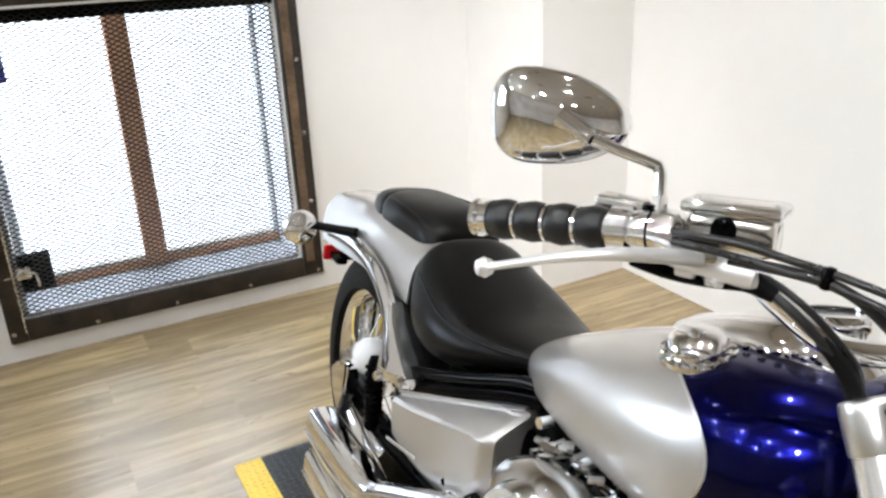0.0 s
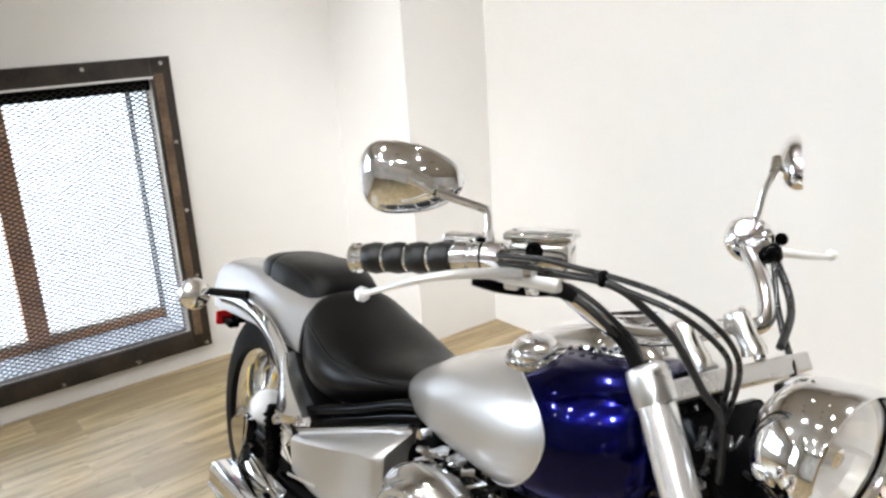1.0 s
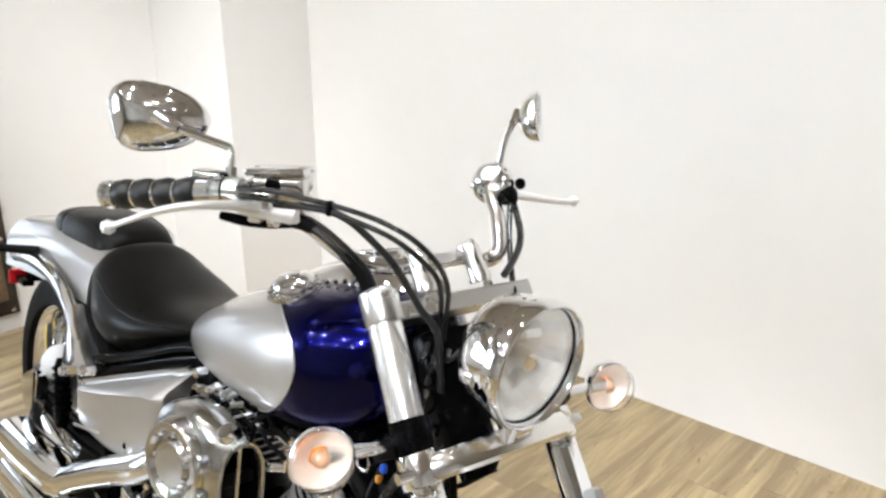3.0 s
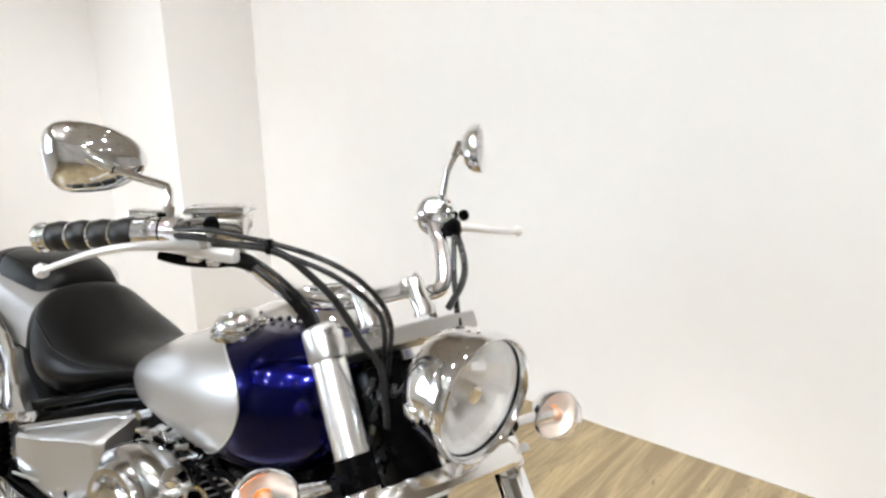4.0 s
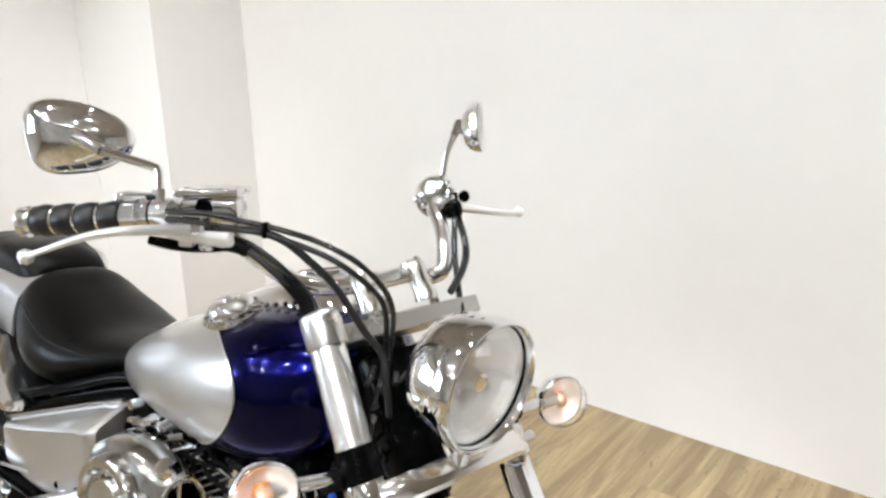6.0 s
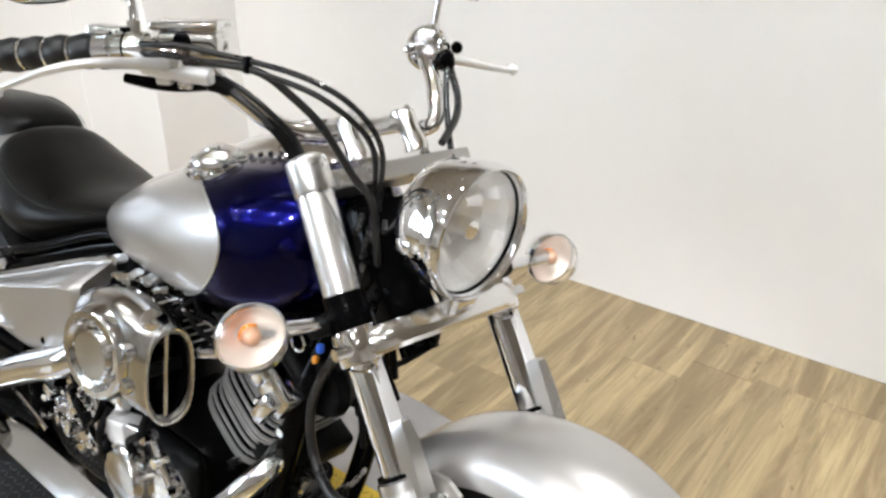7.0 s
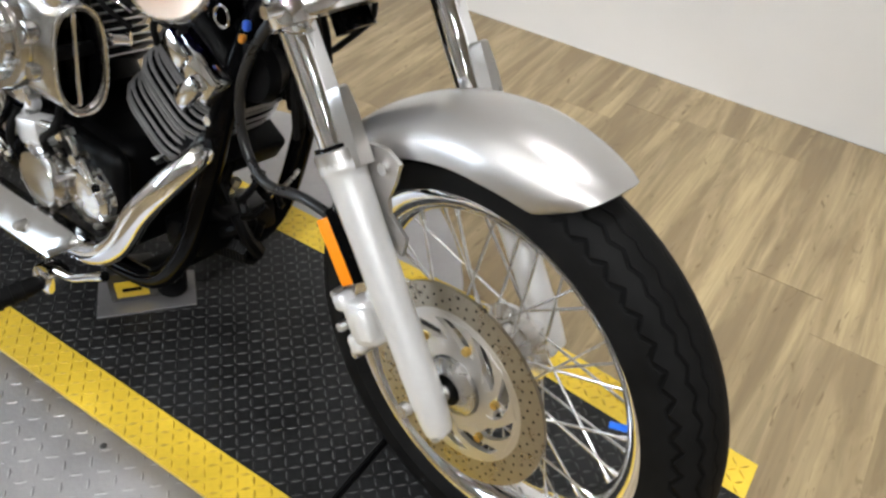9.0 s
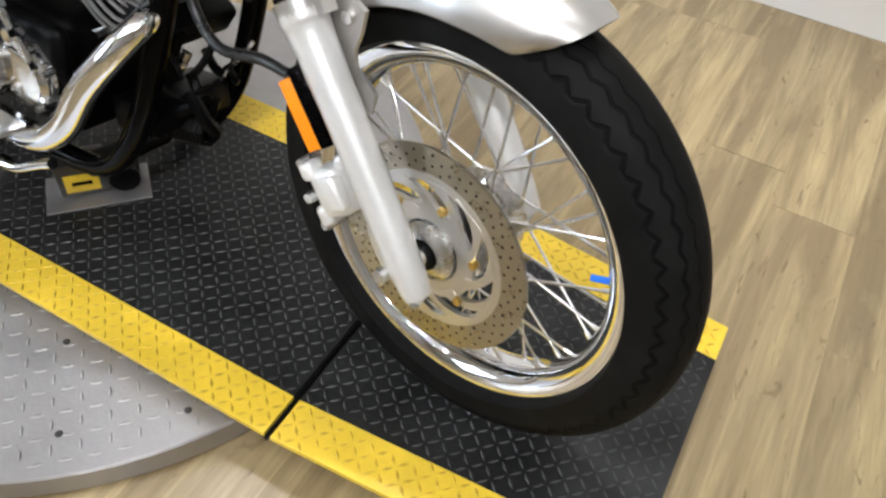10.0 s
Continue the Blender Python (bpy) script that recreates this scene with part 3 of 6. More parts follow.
carrier = part("disc_carrier", lathe([(0.113, -0.004), (0.113, 0.003), (0.101, 0.003), (0.101, -0.004), (0.113, -0.004)], 60), ALLOY, front, m=MF @ Matrix.Translation((0, YD + 0.001, 0)))
part("carrier_ring", lathe([(0.070, -0.004), (0.070, 0.003), (0.045, 0.003), (0.045, -0.004), (0.070, -0.004)], 48), ALLOY, carrier, m=MF @ Matrix.Translation((0, YD + 0.001, 0)))
blade = bmesh.new()
edge = []
for i in range(9):
    u = i / 8
    r, t = 0.060 + 0.046 * u, -0.30 + 0.75 * u ** 1.3
    wide = 0.105 + 0.12 * abs(2 * u - 1) ** 2
    edge.append((r, t - wide, t + wide))
ring_ = [(r, t0) for r, t0, t1 in edge] + [(r, t1) for r, t0, t1 in edge[::-1]]
loft([[Vector((r * math.cos(t), h, r * math.sin(t))) for r, t in ring_] for h in (-0.004, -0.003, 0.003)], blade)
blade_mesh = bpy.data.meshes.new("carrier_arm")
blade.to_mesh(blade_mesh)
blade_mesh.materials.append(ALLOY)
for k in range(10):
    place("carrier_arm", blade_mesh, carrier, m=MF @ Matrix.Translation((0, YD, 0)) @ Matrix.Rotation(-2 * math.pi * k / 10, 4, "Y"))
for k in range(6):
    a = 2 * math.pi * (k + 0.33) / 6
    part("disc_bolt", lathe([(0, -0.007), (0.006, -0.007), (0.0065, -0.004), (0.0065, 0.0)], 8, Matrix.Translation((0.075 * math.cos(a), YD - 0.003, 0.075 * math.sin(a)))), BRASS, disc, m=MF)
part("hub_cover", lathe([(0, -0.012), (0.018, -0.012), (0.03, -0.01), (0.042, -0.004), (0.046, 0.02), (0, 0.02)], 40, Matrix.Translation((0, YD - 0.004, 0))), STEEL, front, m=MF)
# raised black cap painting in the dark of an open hub bore
part("bore_cap", lathe([(0, -0.020), (0.016, -0.020), (0.021, -0.019), (0.024, -0.010), (0.026, 0.0)], 24, Matrix.Translation((0, YD, 0))), CASTBLACK, front, m=MF)
part("axle_nut", lathe([(0, -0.135), (0.012, -0.135), (0.013, -0.13), (0.013, 0.13), (0.012, 0.135), (0, 0.135)], 14), CHROME, front, m=MF)
va = 0.22
part("valve_cap", rod((0.222 * math.cos(va), -0.004, 0.222 * math.sin(va)), (0.195 * math.cos(va), -0.012, 0.195 * math.sin(va)), 0.0045, 8), surface("blue_plastic", (0.02, 0.16, 0.75), 0.3), front, "small blue valve cap", MF)

# front fender
def fender(a0, a1, r, w, drop, thick, steps=34, cols=15, taper=None, nose=0.0):
    secs = []
    for k in range(steps + 1):
        u = k / steps
        a = radians(a0 + (a1 - a0) * u)
        ww = w * (taper(u) if taper else 1)
        ring_o, ring_i = [], []
        for j in range(cols):
            v = -1 + 2 * j / (cols - 1)
            b = v * math.pi * 0.5
            a = radians(a0 + (a1 - a0) * u + 9.0 * abs(v) ** 3 * (1 - u) ** 6)
            rr = r - nose * (1 - u) ** 3 - drop * (1 - math.cos(b)) ** 1.2
            y = ww * math.sin(b)
            ring_o.append(Vector((rr * math.cos(a), y, rr * math.sin(a))))
            ring_i.append(Vector(((rr - thick) * math.cos(a), y * (1 - thick / ww), (rr - thick) * math.sin(a))))
        secs.append(ring_o + ring_i[::-1])
    return loft(secs)


fend = part("front_fender", fender(70.6, 146, 0.369, 0.080, 0.059, 0.0025, nose=0.009, taper=lambda u: 0.72 + 0.28 * min(1, u * 3.5) ** 0.5), SILVER, bike, "silver painted steel front fender", MF)
for y in (-0.096, 0.096):
    plate = bmesh.new()
    q = [Vector((x, y, z)) for x, z in ((1.425, 0.585), (1.440, 0.618), (1.470, 0.624), (1.494, 0.614), (1.489, 0.585), (1.480, 0.560), (1.484, 0.540), (1.516, 0.520), (1.512, 0.492), (1.480, 0.500))]
    loft([[p + Vector((0, -0.003, 0)) for p in q], [p + Vector((0, 0.003, 0)) for p in q]], plate)
    br = part("fender_bracket", plate, SILVER, fend, m=S, smooth=False)
    part("bracket_bolt", lathe([(0, -0.006), (0.008, -0.006), (0.009, 0), (0.009, 0.003)], 10, Matrix.Translation((1.472, y * 1.04, 0.600))), CHROME, br, m=S)

# fork
for sy in (-1, 1):
    y = -0.126 if sy < 0 else 0.116
    slider = part("fork_leg", tube([leg(-0.042, y), leg(-0.038, y), leg(0.0, y), leg(0.10, y), leg(0.22, y), leg(0.30, y), leg(0.315, y), leg(0.325, y)], [0.0150, 0.0190, 0.0225, 0.0235, 0.0245, 0.0265, 0.030, 0.030], 28, 3), SATIN, bike, "satin alloy fork leg", S)
    part("stanchion", rod(leg(0.31, y), leg(0.52, y, 0.006), 0.0212, 24), CHROME, slider, "chromed fork tube", S)
    part("dust_seal", tube([leg(0.322, y), leg(0.338, y)], 0.030, 24, 1), ALLOY, slider, m=S)
    part("seal_ring", tube([leg(0.340, y), leg(0.345, y)], 0.027, 24, 1), BLACK, slider, m=S)
    part("pinch_bolt", lathe([(0, -0.004), (0.010, -0.004), (0.011, 0.006)], 12, Matrix.Translation(leg(0.0, y - 0.026, -0.022))), STEEL, slider, m=S)
    bm = bmesh.new()
    g0_, g1_, g2_ = leg(0.312, y, 0.0), leg(0.375, y, 0.0), leg(0.404, y, 0.0)
    fw = Vector((math.cos(RAKE), 0, math.sin(RAKE)))
    sec = []
    for c, wd, dp in ((g0_, 0.019, 0.031), (g1_, 0.0165, 0.036), (g2_, 0.0125, 0.037), (g2_ + AXIS * 0.003, 0.010, 0.034)):
        sec.append([c + Vector((0, yy + 0.004, 0)) + fw * ff for yy, ff in ((-wd * 0.75, dp - 0.012), (-wd * 0.25, dp + 0.005), (wd * 0.8, dp + 0.006), (wd * 1.15, dp - 0.004), (wd, dp - 0.007), (-wd * 0.2, dp - 0.003), (-wd * 0.6, dp - 0.014))])
    loft(sec, bm)
    part("tube_cover", loft([[leg(z, y, 0) + Vector((0, yy, 0)) + fw * ff for yy, ff in ((-0.006, 0.0225), (-0.004, 0.0255), (0.015, 0.0245), (0.019, 0.0185), (0.017, 0.0165), (0.012, 0.020))] for z in (0.39, 0.44, 0.485)]), SATIN, slider, "satin strip in front of the fork tube", S)
    part("tube_guard", bm, ALLOY, slider, "alloy plate guarding the fork tube", S)
    up = 0.0 if sy < 0 else -0.055
    part("fork_cover", tube([leg(0.555, y, 0.0092), leg(0.56, y, 0.0094), leg(0.722 + up, y * 0.94, 0.0165), leg(0.727 + up, y * 0.94, 0.0165)], [0.022, 0.0240, 0.0240, 0.022], 28, 2), TUBEPOLISH, bike, "polished upper fork tube", S)
    part("fork_band", tube([leg(0.530, y, 0.008), leg(0.575, y, 0.010)], 0.0268, 24, 1), BLACK, bike, "black rubber band", S)
    part("fork_cap", tube([leg(0.704 + up, y * 0.94, 0.016), leg(0.707 + up, y * 0.94, 0.016), leg(0.740 + up, y * 0.94, 0.0175), leg(0.749 + up, y * 0.94, 0.018), leg(0.752 + up, y * 0.94, 0.018)], [0.0255, 0.0272, 0.0272, 0.0255, 0.019], 28, 2), ALLOY, bike, "satin alloy fork cap", S)
    cl = part("clamp_lug", tube([leg(0.486, y, 0.005), leg(0.490, y, 0.005), leg(0.525, y, 0.007), leg(0.529, y, 0.007)], [0.0265, 0.0290, 0.0290, 0.0265], 28, 2), CHROME, bike, m=S)
    part("clamp_bolt", lathe([(0, -0.012), (0.008, -0.012), (0.009, 0), (0.009, 0.01)], 10, Matrix.Translation(leg(0.505, y * 1.24, 0.018))), CHROME, cl, m=S)

lower = bmesh.new()
sec = []
for k in range(13):
    y = -0.127 + 0.254 * k / 12
    bow = 0.030 * (1 - (y / 0.127) ** 2) ** 0.5 if abs(y) < 0.127 else 0
    c = leg(0.505, y, 0.020 + bow)
    n1, n2 = AXIS, Vector((math.cos(RAKE), 0, math.sin(RAKE)))
    sec.append([c + n1 * a + n2 * b for a, b in ((-0.017, -0.03), (-0.017, 0.009), (-0.011, 0.014), (0.010, 0.014), (0.018, 0.008), (0.018, -0.03))])
part("lower_clamp", loft(sec, lower), POLISHED, bike, "polished lower fork yoke", S)
upper = bmesh.new()
sec = []
for k in range(11):
    y = -0.118 + 0.258 * k / 10
    c = leg(0.714, y, 0.016)
    sec.append([c + n1 * a + n2 * b for a, b in ((-0.013, -0.04), (-0.013, 0.012), (-0.011, 0.014), (0.010, 0.015), (0.013, 0.012), (0.013, -0.04))])
part("upper_clamp", loft(sec, upper), ALLOY, bike, "satin alloy upper fork yoke", S, smooth=False)
part("steering_stem", rod(leg(0.47, 0, -0.05), leg(0.74, 0, -0.05), 0.028, 20), BLACK, bike, m=S)
for y in (-0.040, 0.057):
    # a dog-bone post: narrow waist, split clamp head leaning back over the bar
    post = []
    for p, w, d in (((1.205, 0.945), 0.0170, 0.0170), ((1.202, 0.955), 0.0165, 0.0165), ((1.190, 0.967), 0.0150, 0.0150), ((1.180, 0.975), 0.0158, 0.0180), ((1.172, 0.984), 0.0165, 0.0200), ((1.167, 0.991), 0.0160, 0.0185), ((1.165, 0.994), 0.0120, 0.0140)):
        post.append([Vector((p[0] + d * math.cos(2 * math.pi * j / 24) * 0.9, y + w * math.sin(2 * math.pi * j / 24), p[1] + d * math.cos(2 * math.pi * j / 24) * 0.4)) for j in range(24)])
    r = part("bar_riser", loft(post), POLISHED, bike, "polished alloy handlebar riser", S)
    part("clamp_split", tube([(1.180, y - 0.004, 0.997), (1.193, y - 0.004, 0.985), (1.203, y - 0.004, 0.971)], 0.0012, 6, 3), CASTBLACK, r, m=S)
    for dz in (0.0, 0.018):
        part("riser_bolt", lathe([(0, -0.004), (0.004, -0.004), (0.005, 0.0), (0.005, 0.004)], 6, at((1.167 + dz * 0.5, y + 0.010, 0.997 - dz * 0.3), (-0.4, 0, -1))), CHROME, r, m=S)

nut = part("stem_nut", lathe([(0, -0.022), (0.012, -0.021), (0.017, -0.014), (0.018, 0.0), (0.022, 0.002), (0.022, 0.008)], 6, at(leg(0.742, 0.004, -0.022), -AXIS)), CHROME, bike, "chromed steering stem nut", S)
part("nut_washer", lathe([(0, -0.002), (0.026, -0.002), (0.027, 0.003)], 24, at(leg(0.730, 0.004, -0.022), -AXIS)), STEEL, nut, m=S)
for y, f in ((-0.085, 0.004), (-0.072, -0.018), (-0.094, -0.026), (0.086, 0.0)):
    part("yoke_bolt", lathe([(0, -0.012), (0.006, -0.012), (0.008, -0.009), (0.008, 0.004)], 6, at(leg(0.734, y, f), -AXIS)), CHROME, bike, m=S)

# handlebar and controls
BAR = [(1.030, -0.290, 1.078), (1.058, -0.250, 1.078), (1.085, -0.200, 1.060), (1.105, -0.158, 1.018), (1.135, -0.11, 0.980), (1.160, -0.06, 0.974), (1.166, 0, 0.974)]
bar_line = [Vector((0.915, -0.388, 1.056))] + [Vector(p) for p in BAR]
LEFTBAR = [(1.160, 0.06, 0.972), (1.146, 0.10, 0.958), (1.147, 0.122, 0.957), (1.149, 0.137, 0.967), (1.133, 0.150, 0.993), (1.100, 0.170, 1.019), (1.058, 0.190, 1.042), (1.040, 0.215, 1.054), (0.990, 0.262, 1.045), (0.925, 0.320, 1.028)]
full = bar_line + [Vector(p) for p in LEFTBAR]
part("handlebar", tube(full, 0.0127, 16, 8), CHROME, bike, "chromed cruiser handlebar", S)
g0, g1 = Vector((1.040, -0.296, 1.076)), Vector((0.915, -0.388, 1.056))
for sy in (-1, 1):
    a, b = (g0, g1) if sy < 0 else (Vector((1.000, 0.253, 1.047)), Vector((0.885, 0.355, 1.021)))
    grip = part("grip", rod(a, b, 0.0165, 20), CHROME, bike, "rubber and chrome handlebar grip", S)
    d = b - a
    for k in range(4):
        p, q = a + d * (0.06 + 0.215 * k), a + d * (0.06 + 0.215 * k + 0.19)
        mid = (p + q) / 2
        part("rubber_pad", tube([p, p + (q - p) * 0.12, mid, p + (q - p) * 0.88, q], [0.0165, 0.0195, 0.0215, 0.0195, 0.0165], 20, 3), GRIPRUBBER, grip, m=S)
        part("chrome_ring", tube([q - d * 0.003, q + d * 0.02], 0.0195, 20, 1), CHROME, grip, m=S)
    part("end_cap", tube([b - d * 0.02, b + d * 0.02, b + d * 0.035], [0.0205, 0.0205, 0.012], 20, 2), CHROME, grip, m=S)
    part("inner_flange", tube([a - d * 0.09, a + d * 0.03], 0.0225, 20, 1), CHROME, grip, m=S)
    # switch housing
    hc = a - d * 0.22
    dn = d.normalized()
    sw = part("switch_housing", tube([hc - dn * 0.024, hc - dn * 0.022, hc - dn * 0.010, hc + dn * 0.010, hc + dn * 0.022, hc + dn * 0.024], [0.015, 0.0185, 0.0205, 0.0205, 0.0185, 0.015], 24, 3), CHROME, bike, "rounded chromed switch housing", S)
    part("housing_seam", tube([hc - dn * 0.0012, hc + dn * 0.0012], 0.0209, 24, 1), BLACK, sw, m=S)
    part("black_collar", tube([a - d * 0.085, a - d * 0.03], 0.0205, 20, 1), BLACK, sw, m=S)
    part("switch_button", lathe([(0, -0.004), (0.006, -0.004), (0.007, 0.004)], 12, at(hc + Vector((-0.012, 0, 0.020)), (0, 0, -1))), BLACK, sw, m=S)
    # lever
    if sy > 0:
        ball, root = Vector((1.014, 0.440, 0.998)), Vector((1.072, 0.218, 1.040))
        blade = [root, Vector((1.076, 0.262, 1.033)), Vector((1.060, 0.330, 1.018)), Vector((1.036, 0.395, 1.005)), ball]
    else:
        ball, root = Vector((0.992, -0.411, 1.029)), Vector((1.103, -0.250, 1.066))
        blade = [root, Vector((1.101, -0.290, 1.070)), Vector((1.090, -0.335, 1.071)), Vector((1.066, -0.370, 1.062)), Vector((1.026, -0.395, 1.044)), ball]
    lev = part("lever", tube(blade, [0.0105, 0.0085, 0.0072, 0.0062, 0.0052, 0.005][:len(blade)], 12, 6, flat=0.8), SATIN, bike, "satin alloy control lever with a ball end", S)
    part("lever_ball", lathe([(0, -0.0105), (0.0075, -0.0075), (0.0105, 0), (0.0075, 0.0075), (0, 0.0105)], 16, Matrix.Translation(ball)), SATIN, lev, m=S)
    part("lever_perch", box((0.04, 0.045, 0.03), at(root + Vector((-0.012, -0.012 * sy, 0.004)), d), 0.008), CHROME, lev, m=S)

MC = Matrix.Translation((1.098, -0.212, 1.086)) @ Matrix.Rotation(radians(36), 4, "Z") @ Matrix.Rotation(radians(-4), 4, "Y")
mcyl = part("brake_reservoir", box((0.080, 0.036, 0.036), MC, 0.008, segs=3), POLISHED, bike, "polished brake fluid reservoir", S)
part("reservoir_lid", box((0.090, 0.042, 0.011), MC @ Matrix.Translation((0, 0, 0.0235)), 0.004), CHROME, mcyl, m=S)
for dx in (-0.036, 0.036):
    part("lid_screw", lathe([(0, 0.0015), (0.003, 0.001), (0.004, -0.001)], 8, MC @ Matrix.Translation((dx, 0, 0.029)) @ Matrix.Rotation(radians(90), 4, "X")), STEEL, mcyl, m=S)
part("sight_glass", lathe([(0, -0.004), (0.010, -0.004), (0.012, 0.0)], 18, MC @ Matrix.Translation((-0.004, -0.018, 0.006))), BLACK, mcyl, m=S)
part("reservoir_clamp", box((0.030, 0.034, 0.030), Matrix.Translation((1.060, -0.256, 1.082)) @ Matrix.Rotation(radians(36), 4, "Z"), 0.007), CHROME, mcyl, m=S)
part("housing_top", box((0.050, 0.026, 0.016), Matrix.Translation((1.020, -0.282, 1.094)) @ Matrix.Rotation(radians(36), 4, "Z"), 0.005), POLISHED, mcyl, m=S)
for p in ((1.058, -0.276, 1.094), (1.072, -0.262, 1.092), (1.036, -0.296, 1.090), (1.010, -0.300, 1.086)):
    part("block_bolt", lathe([(0, -0.006), (0.005, -0.006), (0.006, 0.004), (0, 0.005)], 10, at(p, (0, 0, -1))), CHROME, mcyl, m=S)
part("master_cylinder", tube([(1.060, -0.262, 1.058), (1.075, -0.250, 1.058), (1.125, -0.212, 1.054), (1.130, -0.208, 1.053)], [0.008, 0.012, 0.012, 0.009], 16, 2), SATIN, mcyl, m=S)
sb = part("brake_switch", tube([(1.030, -0.272, 1.040), (1.053, -0.250, 1.036), (1.079, -0.225, 1.034), (1.112, -0.203, 1.040)], [0.006, 0.008, 0.007, 0.007], 12, 4), BLACK, bike, "black brake switch and wiring under the lever", S)
part("switch_nut", lathe([(0, -0.012), (0.0065, -0.008), (0.0065, 0.008), (0, 0.008)], 6, at((1.098, -0.224, 1.040), (0.6, 0.6, 0))), STEEL, sb, m=S)
part("switch_bracket", box((0.020, 0.016, 0.018), Matrix.Translation((1.075, -0.240, 1.046)) @ Matrix.Rotation(radians(40), 4, "Z"), 0.004), SATIN, sb, m=S)
part("throttle_block", box((0.028, 0.030, 0.024), Matrix.Translation((1.046, -0.296, 1.070)) @ Matrix.Rotation(radians(36), 4, "Z"), 0.006), BLACK, bike, "black throttle cable block", S)
# the left housing is seen end-on from ahead
perch = part("clutch_perch", lathe([(0, -0.030), (0.016, -0.029), (0.029, -0.022), (0.036, -0.008), (0.037, 0.006), (0.033, 0.020), (0.022, 0.028), (0, 0.030)], 30, at((1.036, 0.214, 1.052), (-0.75, 0.64, -0.1))), CHROME, bike, "rounded chromed clutch lever perch", S)
for p, r in (((1.036, 0.172, 1.052), 0.007), ((1.068, 0.216, 1.066), 0.009), ((1.064, 0.205, 1.080), 0.006)):
    part("perch_bolt", lathe([(0, -r), (r * 0.7, -r * 0.7), (r, 0), (r * 0.7, r * 0.7), (0, r)], 12, Matrix.Translation(p)), CHROME, perch, m=S)
part("choke_knob", lathe([(0, -0.008), (0.008, -0.008), (0.0095, -0.004), (0.008, 0), (0.0095, 0.004), (0.008, 0.008), (0, 0.008)], 14, at((1.070, 0.246, 1.056), (-0.75, 0.64, 0))), BLACK, perch, m=S)
part("lever_boot", tube([(1.084, 0.200, 1.052), (1.088, 0.202, 1.046), (1.090, 0.204, 1.034), (1.092, 0.203, 1.026)], [0.012, 0.017, 0.017, 0.010], 18, 3), BLACK, perch, m=S)


def mirror(foot, elbow, head, turn, size):
    """A teardrop shell, wide at its outer end, on a bent arm."""
    foot, elbow, head = Vector(foot), Vector(elbow), Vector(head)
    M = Matrix.Translation(head) @ Matrix.Rotation(radians(turn), 4, "Z") @ Matrix.Rotation(radians(8), 4, "X") @ Matrix.Scale(size, 4)

    def rim(u, j):
        a = 2 * math.pi * j / 40
        ca, sa = math.cos(a), math.sin(a)
        ex, ez = 0.0725 * abs(ca) ** 0.80 * (1 if ca > 0 else -1), 0.046 * abs(sa) ** 0.82 * (1 if sa > 0 else -1)
        return ex * max(u, 0.02), (ez * (1 - 0.27 * ca) + 0.004 * ca * (1 if sa < 0 else -1)) * max(u, 0.02)

    secs = []
    for k in range(11):
        u = math.sin(math.pi / 2 * k / 10)
        dpt = 0.030 * max(1 - u ** 2.4, 0) ** 0.6
        secs.append([M @ Vector((rim(u, j)[0], -dpt, rim(u, j)[1])) for j in range(40)])
    secs.append([M @ (M.inverted() @ p + Vector((0, 0.007, 0))) for p in secs[-1]])
    shell = part("mirror", loft(secs), CHROME, bike, "teardrop chromed rear-view mirror", S)
    bm = bmesh.new()
    bm.faces.new([bm.verts.new(M @ Vector((rim(0.96, j)[0], 0.0085, rim(0.96, j)[1]))) for j in range(40)])
    bmesh.ops.solidify(bm, geom=list(bm.faces), thickness=0.001)
    part("mirror_glass", bm, CHROME, shell, m=S, smooth=False)
    e = M @ Vector((0.012, -0.030, 0.012))
    out = M @ Vector((0.046, -0.036, -0.004))
    part("mirror_socket", tube([e, e.lerp(out, 0.5), out], [0.0095, 0.0085, 0.0065], 14, 3), CHROME, shell, m=S)
    near = elbow + (out - elbow).normalized() * 0.010
    down = elbow + (foot - elbow).normalized() * 0.010
    part("mirror_arm", tube([out, near, elbow.lerp(near.lerp(down, 0.5), 0.5), down, foot], 0.0056, 12, 6), CHROME, shell, m=S)
    part("mirror_clamp", tube([foot + (foot - elbow).normalized() * 0.022, foot - (foot - elbow).normalized() * 0.006], 0.0085, 6, 1), CHROME, shell, m=S)


mirror((1.056, -0.266, 1.104), (1.043, -0.259, 1.135), (0.962, -0.329, 1.167), 44, 1.0)
mirror((1.040, 0.222, 1.084), (1.044, 0.226, 1.126), (1.046, 0.290, 1.165), -49, 0.92)

